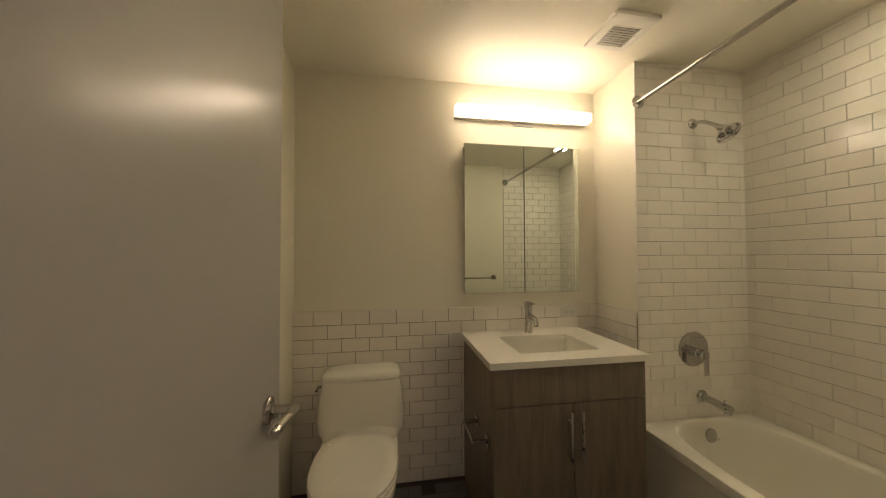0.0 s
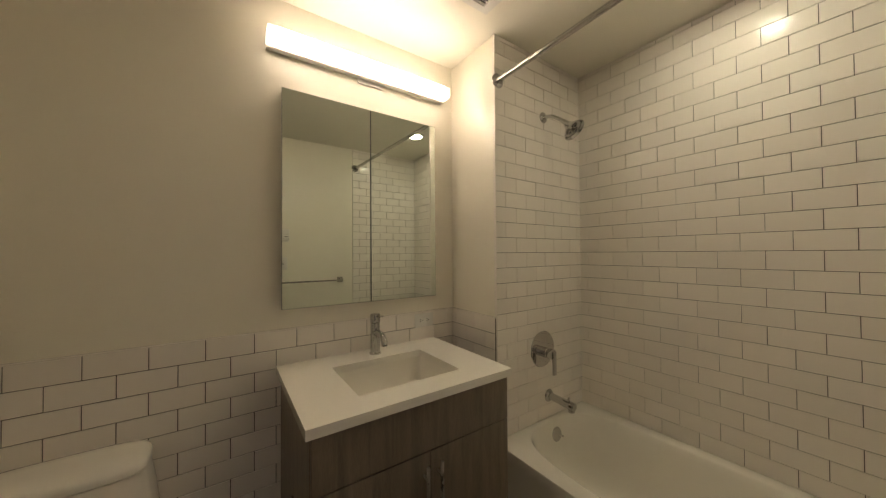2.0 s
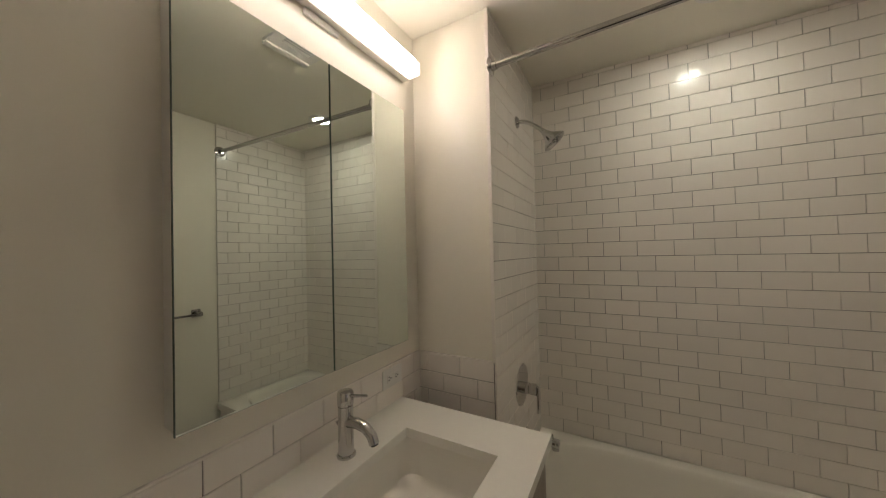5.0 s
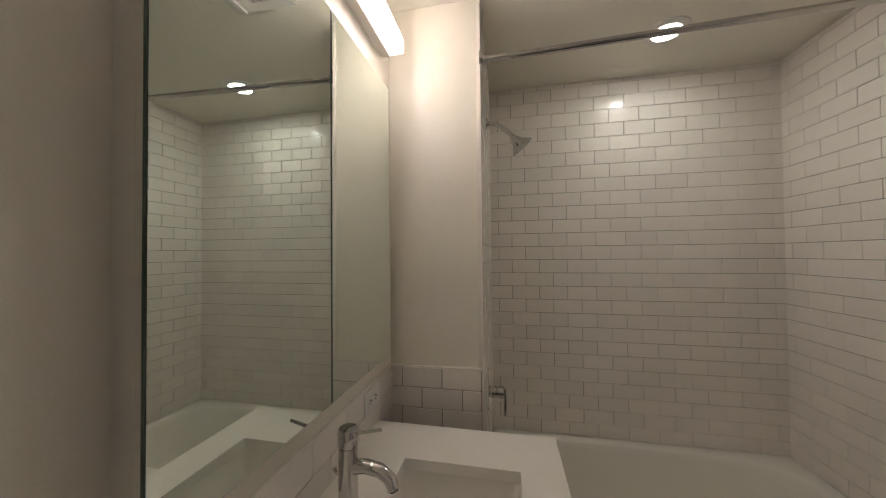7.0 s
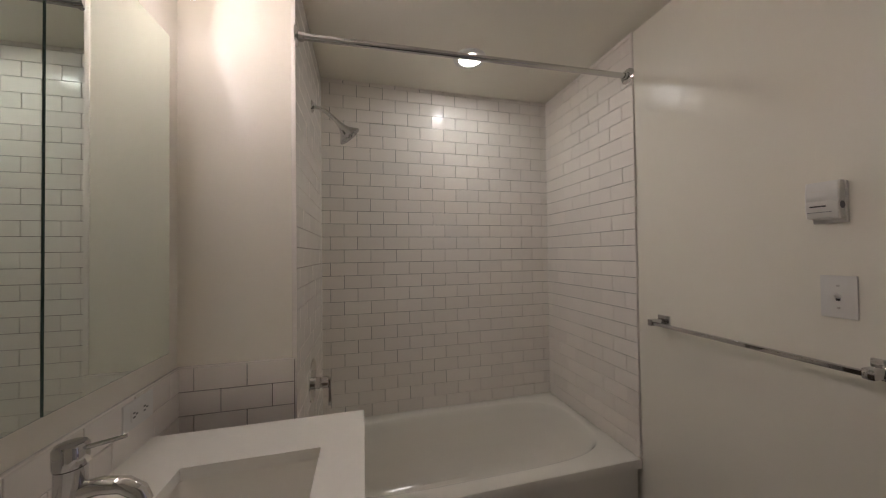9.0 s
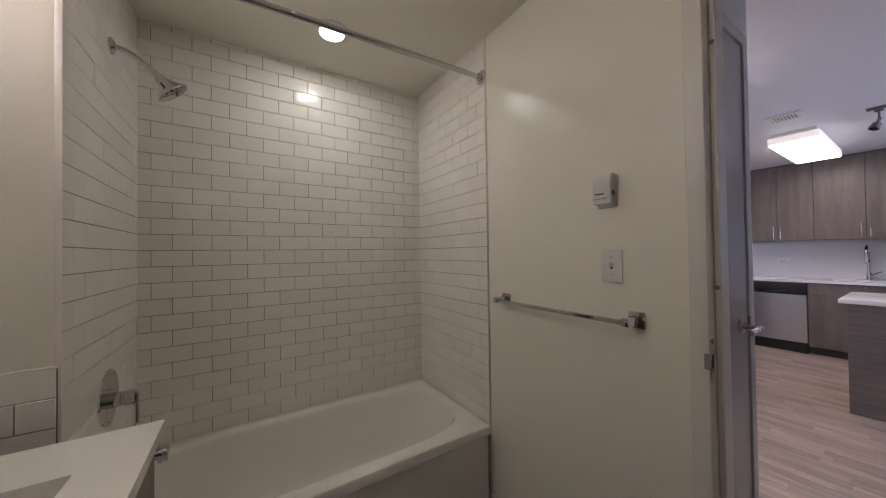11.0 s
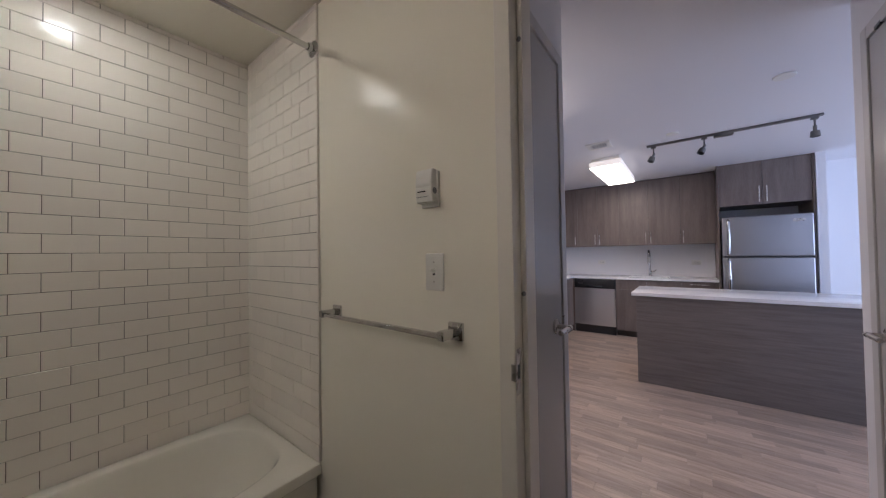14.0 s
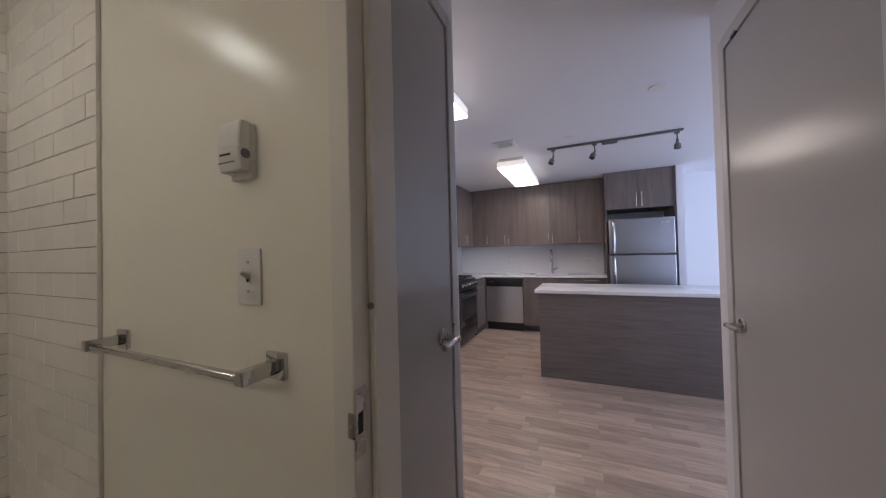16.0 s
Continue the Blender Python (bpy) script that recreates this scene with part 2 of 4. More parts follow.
def sweep(points, radii, seg=16, bm=None):
    """A round tube through points."""
    bm = bm or bmesh.new()
    pts = [Vector(p) for p in points]
    rings, side = [], None
    for i, p in enumerate(pts):
        d = (pts[min(i + 1, len(pts) - 1)] - pts[max(i - 1, 0)]).normalized()
        ref = side or (Vector((0, 0, 1)) if abs(d.z) < 0.9 else Vector((1, 0, 0)))
        u = (ref - d * ref.dot(d)).normalized()
        side = u
        v = d.cross(u)
        r = radii[i] if isinstance(radii, (list, tuple)) else radii
        rings.append([bm.verts.new(p + (u * math.cos(2 * math.pi * k / seg) + v * math.sin(2 * math.pi * k / seg)) * r) for k in range(seg)])
    skin(bm, rings)
    return bm


def skin(bm, rings, caps=True):
    n = len(rings[0])
    for a, b in zip(rings, rings[1:]):
        for k in range(n):
            bm.faces.new((a[k], a[(k + 1) % n], b[(k + 1) % n], b[k]))
    if caps:
        bm.faces.new(rings[0][::-1])
        bm.faces.new(rings[-1])


def oval(cx, cy, z, rx, ry, power=2.4, n=40, tilt=0.0, back=None):
    """A ring of superellipse points; back squares off its +y half."""
    out = []
    for k in range(n):
        a = 2 * math.pi * k / n
        c, s = math.cos(a), math.sin(a)
        p = back if back and s > 0 else power
        x = math.copysign(abs(c) ** (2 / p), c) * rx
        y = math.copysign(abs(s) ** (2 / p), s) * ry
        out.append(Vector((cx + x, cy + y, z + tilt * y)))
    return out


def loft(rings, bm=None, caps=True):
    bm = bm or bmesh.new()
    skin(bm, [[bm.verts.new(p) for p in r] for r in rings], caps)
    return bm


def lathe(profile, at, axis, seg=32, bm=None, caps=True):
    """Turns (radius, distance along axis) pairs round the axis at a point."""
    bm = bm or bmesh.new()
    q = Vector(axis).to_track_quat("Z", "Y").to_matrix()
    rings = [[bm.verts.new(Vector(at) + q @ Vector((max(r, 1e-4) * math.cos(2 * math.pi * k / seg), max(r, 1e-4) * math.sin(2 * math.pi * k / seg), d))) for k in range(seg)] for r, d in profile]
    skin(bm, rings, caps=caps)
    return bm


def slab_with_hole(x0, x1, y0, y1, z0, z1, hx0, hx1, hy0, hy1):
    """A flat slab with one rectangular opening through it."""
    bm = bmesh.new()
    o = [(x0, y0), (x1, y0), (x1, y1), (x0, y1)]
    h = [(hx0, hy0), (hx1, hy0), (hx1, hy1), (hx0, hy1)]
    ot, ht, ob_, hb = ([bm.verts.new((*p, z)) for p in ring] for ring, z in ((o, z1), (h, z1), (o, z0), (h, z0)))
    for k in range(4):
        j = (k + 1) % 4
        bm.faces.new((ot[k], ot[j], ht[j], ht[k]))
        bm.faces.new((hb[k], hb[j], ob_[j], ob_[k]))
        bm.faces.new((ob_[k], ob_[j], ot[j], ot[k]))
        bm.faces.new((ht[k], ht[j], hb[j], hb[k]))
    return bm


# ---- plan ----
CEIL = 2.432
X_WEST, X_CHASE, X_EAST = 0.09, 1.985, 2.713
Y_NORTH, Y_PLUMB, Y_SOUTH, Y_HALL = 4.132, 3.778, 2.282, 2.14
TILE_T = 0.008
PU, PV = 0.1538, 0.0767
DOOR_W0, DOOR_W1, DOOR_H, WEST_H = 0.285, 1.061, 2.13, 2.185
FACE = 0.046
HALL_E, HALL_W = 1.13, 0.09
HALL_E_END, HALL_W_END = 1.595, 0.78
K_EAST, K_SOUTH, K_WEST = 2.88, -3.12, -3.6

# ---- setting: bathroom shell ----
structure("wall_north", box(X_WEST - 0.12, X_CHASE, Y_NORTH, Y_NORTH + 0.12, 0, CEIL), PAINT, "cream painted bathroom wall behind toilet and vanity", "wall")
structure("wall_chase", box(X_CHASE, X_EAST, Y_PLUMB, Y_NORTH + 0.12, 0, CEIL, 0.004), PAINT, "boxed-out plumbing wall, cream paint on its side", "wall")
structure("wall_east", box(X_EAST, X_EAST + 0.12, Y_HALL, Y_NORTH + 0.12, 0, CEIL), PAINT, "wall along the length of the bathtub", "wall")
structure("wall_west", box(X_WEST - 0.12, X_WEST, Y_SOUTH, Y_NORTH, 0, CEIL), PAINT, "plain cream painted bathroom side wall", "wall")
_bm = box(DOOR_W1 + FACE, X_EAST, Y_HALL, Y_SOUTH, 0, CEIL)
box(X_WEST - 0.12, DOOR_W0 - FACE, Y_HALL, Y_SOUTH, 0, CEIL, bm=_bm)
box(DOOR_W0 - FACE, DOOR_W1 + FACE, Y_HALL, Y_SOUTH, DOOR_H + FACE, CEIL, bm=_bm)
structure("wall_south", _bm, PAINT, "glossy cream painted wall with the bathroom doorway", "wall")
structure("ceiling", box(X_WEST - 0.12, X_EAST + 0.12, Y_HALL, Y_NORTH + 0.12, CEIL, CEIL + 0.12), CEILING, "off-white painted bathroom ceiling", "ceiling")
bath_floor = structure("floor", box(X_WEST - 0.12, X_EAST + 0.12, Y_HALL, Y_NORTH + 0.12, -0.15, -0.008), GROUT, "dark grey tiled bathroom floor in herringbone", "floor")

# ---- setting: hall and kitchen shell ----
EC0, EC1 = 1.660, 2.086
_bm = box(HALL_E, HALL_E + 0.12, HALL_E_END, EC0 - 0.05, 0, CEIL)
box(HALL_E, HALL_E + 0.12, EC1 + 0.05, Y_HALL, 0, CEIL, bm=_bm)
box(HALL_E, HALL_E + 0.12, EC0 - 0.05, EC1 + 0.05, DOOR_H + 0.05, CEIL, bm=_bm)
structure("wall_hall_east", _bm, ROOM_PAINT, "white painted hall wall with a narrow closet door", "wall")
WC0, WC1 = 0.925, 1.72
_bm = box(HALL_W - 0.12, HALL_W, HALL_W_END, WC0 - 0.055, 0, CEIL)
box(HALL_W - 0.12, HALL_W, WC1 + 0.055, Y_HALL, 0, CEIL, bm=_bm)
box(HALL_W - 0.12, HALL_W, WC0 - 0.055, WC1 + 0.055, WEST_H + 0.055, CEIL, bm=_bm)
structure("wall_hall_west", _bm, ROOM_PAINT, "white painted hall wall with a closed grey door", "wall")
structure("wall_kitchen_north", box(HALL_E + 0.12, K_EAST, HALL_E_END, HALL_E_END + 0.12, 0, CEIL), ROOM_PAINT, "white painted wall behind the hall closet", "wall")
structure("wall_living_north", box(K_WEST, HALL_W - 0.12, HALL_W_END, HALL_W_END + 0.12, 0, CEIL), ROOM_PAINT, "white painted living room wall", "wall")
structure("wall_kitchen_east", box(K_EAST, K_EAST + 0.12, K_SOUTH - 0.12, HALL_E_END + 0.12, 0, CEIL), ROOM_PAINT, "white painted kitchen side wall", "wall")
structure("wall_kitchen_south", box(K_WEST - 0.12, K_EAST, K_SOUTH - 0.12, K_SOUTH, 0, CEIL), ROOM_PAINT, "pale painted wall behind the kitchen units", "wall")
structure("wall_pier", box(-0.575, -0.497, K_SOUTH, -2.46, 0, CEIL), ROOM_PAINT, "short white wall end beside the refrigerator", "wall")
_bm = box(K_WEST - 0.12, K_WEST, K_SOUTH, -2.6, 0, CEIL)
box(K_WEST - 0.12, K_WEST, 0.4, HALL_W_END + 0.12, 0, CEIL, bm=_bm)
box(K_WEST - 0.12, K_WEST, -2.6, 0.4, 0, 0.6, bm=_bm)
box(K_WEST - 0.12, K_WEST, -2.6, 0.4, 2.3, CEIL, bm=_bm)
structure("wall_living_west", _bm, ROOM_PAINT, "white painted living room wall with a wide window", "wall")
def rooms_slab(z0, z1):
    """A slab over kitchen, living room and hall, to the outer faces of their walls."""
    bm = box(K_WEST - 0.12, K_EAST + 0.12, K_SOUTH - 0.12, HALL_W_END + 0.12, z0, z1)
    box(HALL_W - 0.12, K_EAST + 0.12, HALL_W_END + 0.12, HALL_E_END + 0.12, z0, z1, bm=bm)
    return box(HALL_W - 0.12, HALL_E + 0.12, HALL_E_END + 0.12, Y_HALL, z0, z1, bm=bm)


structure("ceiling_kitchen", rooms_slab(CEIL, CEIL + 0.12), ROOM_PAINT, "white painted kitchen and hall ceiling", "ceiling")
kitchen_floor = structure("floor_kitchen", rooms_slab(-0.15, -0.012), SUBFLOOR, "whitewashed oak strip floor of hall and kitchen", "floor")


# ---- setting: door frames and doors ----
def lever(name, at, out, along, parent):
    """A satin lever handle on a round rose: out is away from the door, along the way the lever points."""
    at, out, along = Vector(at), Vector(out), Vector(along)
    h = part(name, lathe([(0.001, 0.0), (0.030, 0.0), (0.030, 0.007), (0.028, 0.009), (0.010, 0.0095), (0.010, 0.012), (0.001, 0.012)], at, out), NICKEL, parent, "satin nickel lever handle")
    tip = at + out * 0.055
    part("lever", sweep([at + out * 0.011, at + out * 0.05, tip], [0.0102, 0.0102, 0.0102], bm=rod(tip - along * 0.012, tip + along * 0.108, 0.0102, bevel=0.002)), NICKEL, h)
    return h


def steel_frame(name, axis, face_at, depth, a0, a1, height, w, label, paint=FRAME_PAINT):
    """A pressed steel door frame round an opening a0 to a1; axis is the wall's run, face_at and depth its two faces."""
    lo, hi = min(face_at, depth), max(face_at, depth)
    lo, hi = lo - 0.003, hi + 0.003
    mid = (lo + hi) / 2

    def piece(u0, u1, v0, v1, z0, z1, bm=None):
        return box(u0, u1, v0, v1, z0, z1, 0.002, 1, bm) if axis == "x" else box(v0, v1, u0, u1, z0, z1, 0.002, 1, bm)
    f = thing(name, (a0, mid, 0) if axis == "x" else (mid, a0, 0), label, "door frame", "", "structure")
    part("jamb", piece(a0 - w, a0, lo, hi, 0, height + w), paint, f)
    part("jamb", piece(a1, a1 + w, lo, hi, 0, height + w), paint, f)
    part("head", piece(a0, a1, lo, hi, height, height + w), paint, f)
    return f


bath_frame = steel_frame("door_frame_1", "x", Y_SOUTH, Y_HALL, DOOR_W0, DOOR_W1, DOOR_H, FACE, "beige painted pressed steel bathroom door frame")
for _u0, _u1 in ((DOOR_W0, DOOR_W0 + 0.016), (DOOR_W1 - 0.016, DOOR_W1)):
    part("door_stop", box(_u0, _u1, Y_HALL + 0.04, Y_SOUTH - 0.042, 0, DOOR_H, 0.002, 1), FRAME_PAINT, bath_frame)
part("door_stop", box(DOOR_W0 + 0.016, DOOR_W1 - 0.016, Y_HALL + 0.04, Y_SOUTH - 0.042, DOOR_H - 0.016, DOOR_H, 0.002, 1), FRAME_PAINT, bath_frame)
for _z in (0.45, 1.205, 1.895):
    part("silencer", rod((DOOR_W1 - 0.008, Y_SOUTH - 0.042, _z), (DOOR_W1 - 0.008, Y_SOUTH - 0.037, _z), 0.0065, bevel=0.0015), FRIDGE_GREY, bath_frame, "small grey rubber door silencer")
_plate = part("strike_plate", box(DOOR_W1 - 0.0022, DOOR_W1 - 0.0002, Y_SOUTH - 0.026, Y_SOUTH + 0.002, 0.945, 1.065, 0.0008, 1), NICKEL, bath_frame, "satin nickel strike plate with a curved lip")
part("lip", sweep([(DOOR_W1 - 0.001, Y_SOUTH - 0.006, 1.005), (DOOR_W1, Y_SOUTH + 0.004, 1.005), (DOOR_W1 + 0.008, Y_SOUTH + 0.008, 1.005)], 0.0015, 6, box(DOOR_W1 - 0.002, DOOR_W1 + 0.012, Y_SOUTH + 0.003, Y_SOUTH + 0.006, 0.983, 1.027, 0.001, 1)), NICKEL, _plate)
part("latch_hole", box(DOOR_W1 - 0.0028, DOOR_W1 - 0.0018, Y_SOUTH - 0.018, Y_SOUTH - 0.005, 0.987, 1.023), DARK_SLOT, _plate)
for _z in (0.957, 1.053):
    part("screw", rod((DOOR_W1 - 0.003, Y_SOUTH - 0.012, _z), (DOOR_W1 - 0.001, Y_SOUTH - 0.012, _z), 0.0045), NICKEL, _plate)

DOOR_OPEN = 86.5
bath_door = thing("door_1", (0, 0, 0), "satin cream painted bathroom door standing open", "door", "", "structure")
_leaf = DOOR_W1 - DOOR_W0 - 0.008
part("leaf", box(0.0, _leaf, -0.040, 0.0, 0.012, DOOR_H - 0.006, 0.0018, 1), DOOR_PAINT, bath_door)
lever("handle", (_leaf - 0.062, -0.040, 0.998), (0, -1, 0), (-1, 0, 0), bath_door)
lever("handle", (_leaf - 0.062, 0.0, 0.998), (0, 1, 0), (-1, 0, 0), bath_door)
part("latch_face", box(_leaf - 0.001, _leaf + 0.001, -0.032, -0.008, 0.96, 1.04), NICKEL, bath_door)
for _z in (0.25, 1.07, 1.88):
    part("hinge", rod((-0.003, 0.006, _z - 0.05), (-0.003, 0.006, _z + 0.05), 0.006, bevel=0.001), NICKEL, bath_door, "satin nickel butt hinge")
bath_door.matrix_basis = pose(DOOR_W0 + 0.004, Y_SOUTH + 0.002, 0, 0, 0, DOOR_OPEN)

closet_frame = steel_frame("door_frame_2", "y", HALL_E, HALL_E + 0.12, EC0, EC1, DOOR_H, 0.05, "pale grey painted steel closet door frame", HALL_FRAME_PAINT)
closet_door = thing("door_2", (HALL_E + 0.005, EC0, 0), "closed grey painted narrow closet door", "door", "", "structure")
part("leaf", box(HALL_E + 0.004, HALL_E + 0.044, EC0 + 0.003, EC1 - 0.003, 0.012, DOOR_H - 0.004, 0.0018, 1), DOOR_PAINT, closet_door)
lever("handle", (HALL_E + 0.004, EC0 + 0.088, 1.015), (-1, 0, 0), (0, 1, 0), closet_door)
part("strike_tab", box(HALL_E - 0.004, HALL_E + 0.01, EC0 - 0.012, EC0 + 0.002, 1.01, 1.045, 0.001, 1), NICKEL, closet_frame, "satin nickel strike lip")
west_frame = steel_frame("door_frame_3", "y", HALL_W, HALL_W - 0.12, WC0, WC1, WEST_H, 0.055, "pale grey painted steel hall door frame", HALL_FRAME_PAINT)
west_door = thing("door_3", (HALL_W - 0.005, WC0, 0), "closed grey painted hall door with a lever handle", "door", "", "structure")
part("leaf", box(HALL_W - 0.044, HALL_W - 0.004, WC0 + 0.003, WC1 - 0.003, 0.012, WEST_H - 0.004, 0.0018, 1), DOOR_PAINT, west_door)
lever("handle", (HALL_W - 0.004, WC0 + 0.078, 0.966), (1, 0, 0), (0, 1, 0), west_door)
part("ball_catch", box(HALL_W - 0.02, HALL_W + 0.004, WC0 + 0.075, WC0 + 0.125, WEST_H - 0.004, WEST_H + 0.010, 0.001, 1), BLACK, west_frame, "dark metal catch in the head of the frame")

# ---- setting: skirtings, window, trims ----
structure("baseboard_1", box(DOOR_W1 + FACE, 1.961, Y_SOUTH, Y_SOUTH + 0.014, 0, 0.10, 0.003, 2), PAINT, "cream painted skirting board below the towel bar", "skirting")
structure("baseboard_2", box(HALL_W_END - 0.71, HALL_W, HALL_W_END - 0.014, HALL_W_END, 0, 0.10, 0.003, 2), ROOM_PAINT, "white painted skirting board", "skirting")
structure("baseboard_3", box(HALL_E - 0.014, HALL_E, HALL_E_END - 0.014, EC0 - 0.05, 0, 0.10, 0.003, 2), ROOM_PAINT, "white painted skirting board at the closet", "skirting")
structure("baseboard_4", box(K_WEST, -0.58, K_SOUTH, K_SOUTH + 0.014, 0, 0.10, 0.003, 2), ROOM_PAINT, "white painted skirting board in the living room", "skirting")
win = thing("window_1", (K_WEST - 0.06, -1.1, 0.6), "wide white framed living room window letting in daylight", "window", "", "structure")
for _y0, _y1, _z0, _z1 in ((-2.6, -2.55, 0.6, 2.3), (0.35, 0.4, 0.6, 2.3), (-2.55, 0.35, 0.6, 0.65), (-2.55, 0.35, 2.25, 2.3), (-1.125, -1.075, 0.65, 2.25)):
    part("window_frame", box(K_WEST - 0.10, K_WEST - 0.07, _y0, _y1, _z0, _z1, 0.003, 1), ROOM_PAINT, win)
structure("ground", box(-400, 400, -400, 400, -3.2, -3.0), GROUT, "grey ground outside the building", "ground")

# ---- bathtub ----
def bathtub():
    x0, x1, y0, y1, h = 1.963, 2.703, 2.292, 3.768, 0.43
    t = thing("bathtub", ((x0 + x1) / 2, (y0 + y1) / 2, 0), "white enamelled alcove bathtub with a plain apron", "bathtub")
    cx, cy, n = (x0 + x1) / 2 + 0.005, (y0 + y1) / 2, 72
    hx, hy = (x1 - x0) / 2, (y1 - y0) / 2
    ox = (x0 + x1) / 2

    def outer(z, inset):
        out = []
        for k in range(n):
            a = 2 * math.pi * k / n
            c, s = math.cos(a), math.sin(a)
            m = max(abs(c), abs(s))
            out.append(Vector((ox + c / m * (hx - inset), cy + s / m * (hy - inset), z)))
        return out
    rings = [outer(0.0, 0.012), outer(h - 0.055, 0.012), outer(h - 0.045, 0.0), outer(h - 0.010, 0.0), outer(h - 0.003, 0.003), outer(h, 0.010)]

    def inner(z, rx, ry, p, dy=0.0):
        return oval(cx, cy + dy, z, rx, ry, p, n)
    rings += [inner(h, 0.306, 0.701, 4.1, 0.012), inner(h - 0.0025, 0.299, 0.694, 4.0, 0.012), inner(h - 0.009, 0.294, 0.689, 4.0, 0.013), inner(h - 0.03, 0.286, 0.681, 3.9, 0.016), inner(h - 0.10, 0.268, 0.660, 3.7, 0.026), inner(h - 0.22, 0.242, 0.615, 3.4, 0.042),
              inner(h - 0.30, 0.214, 0.565, 3.2, 0.056), inner(h - 0.335, 0.18, 0.50, 3.0, 0.06), inner(h - 0.342, 0.10, 0.36, 2.6, 0.06), inner(h - 0.344, 0.02, 0.08, 2.2, 0.06)]
    part("shell", loft(rings), ENAMEL, t)
    o = part("overflow_plate", lathe([(0.001, 0.0), (0.036, 0.0), (0.037, 0.006), (0.033, 0.011), (0.012, 0.013), (0.001, 0.013)], (2.377, 3.723, 0.352), (0, -1, 0.16)), CHROME, t, "round chrome overflow plate with a trip lever")
    part("trip_lever", sweep([(2.377, 3.714, 0.353), (2.390, 3.702, 0.349), (2.400, 3.694, 0.343)], [0.005, 0.004, 0.006], 10), CHROME, o)
    part("drain", lathe([(0.001, 0.0), (0.035, 0.0), (0.035, 0.004), (0.022, 0.006), (0.001, 0.002)], (2.34, 3.52, 0.088), (0, 0, 1)), CHROME, t, "chrome drain ring")


bathtub()


def tub_fittings():
    v = thing("shower_valve", (2.328, 3.77, 0.80), "round chrome shower valve plate with a lever", "faucet")
    part("plate", lathe([(0.001, 0.0), (0.097, 0.0), (0.098, 0.003), (0.095, 0.007), (0.05, 0.009), (0.001, 0.009)], (2.328, 3.77, 0.812), (0, -1, 0), 48), CHROME, v)
    part("hub", lathe([(0.001, 0.0), (0.027, 0.0), (0.027, 0.030), (0.024, 0.032), (0.024, 0.037), (0.027, 0.039), (0.027, 0.064), (0.022, 0.067), (0.001, 0.067)], (2.328, 3.762, 0.798), (0, -1, 0)), CHROME, v)
    part("lever", box(2.316, 2.340, 3.686, 3.698, 0.690, 0.814, 0.003, 2), CHROME, v, "flat chrome lever hanging down")
    s = thing("tub_spout", (2.377, 3.77, 0.543), "chrome bathtub spout with diverter knob", "faucet")
    part("flange", lathe([(0.001, 0.0), (0.035, 0.0), (0.034, 0.006), (0.024, 0.016), (0.020, 0.018), (0.001, 0.018)], (2.377, 3.77, 0.545), (0, -1, 0)), CHROME, s)
    part("spout", sweep([(2.377, 3.755, 0.545), (2.377, 3.70, 0.543), (2.377, 3.64, 0.539), (2.377, 3.615, 0.537), (2.377, 3.608, 0.536)], [0.019, 0.020, 0.022, 0.023, 0.018], 20, rod((2.377, 3.628, 0.533), (2.377, 3.628, 0.509), 0.017)), CHROME, s)
    part("diverter_knob", rod((2.377, 3.642, 0.548), (2.377, 3.642, 0.579), 0.006, bevel=0.002), CHROME, s)
    h = thing("wall_shower", (2.355, 3.77, 2.100), "chrome wall shower head on a bent arm", "shower head")
    part("flange", lathe([(0.001, 0.0), (0.030, 0.0), (0.029, 0.006), (0.016, 0.014), (0.001, 0.014)], (2.355, 3.77, 2.100), (0, -1, 0)), CHROME, h)
    pts = [(2.355 + 0.012 * a, 3.765 - 0.085 * math.sin(a), 2.100 - 0.05 * (1 - math.cos(a))) for a in [k * math.pi / 16 for k in range(6)]]
    e = pts[-1]
    pts += [(e[0] + 0.006, e[1] - 0.03, e[2] - 0.022), (e[0] + 0.010, e[1] - 0.045, e[2] - 0.036)]
    part("arm", sweep(pts, 0.0102, 14), CHROME, h)
    q = Vector((0.10, -0.66, -0.75)).normalized()
    b = Vector(pts[-1])
    hd = part("head", lathe([(0.001, -0.008), (0.012, -0.006), (0.013, 0.008), (0.015, 0.016), (0.019, 0.028), (0.030, 0.048), (0.047, 0.066), (0.058, 0.078), (0.060, 0.083), (0.057, 0.086), (0.053, 0.083), (0.047, 0.072), (0.001, 0.068)], b, q, 44), CHROME, h)
    u = q.cross(Vector((1, 0, 0))).normalized()
    v = q.cross(u)
    for k in range(3):
        c = b + q * 0.067 + (u * math.cos(2.1 * k + 0.5) + v * math.sin(2.1 * k + 0.5)) * 0.0235
        n = part("nozzle", lathe([(0.001, 0.0), (0.0145, 0.0), (0.0145, 0.010), (0.0125, 0.013), (0.009, 0.011), (0.001, 0.011)], c, q, 22), CHROME, hd, "round chrome spray nozzle")
        part("nozzle_insert", lathe([(0.001, 0.0), (0.008, 0.0), (0.006, 0.002), (0.001, 0.0025)], c + q * 0.0112, q, 16), BLACK, n)


tub_fittings()


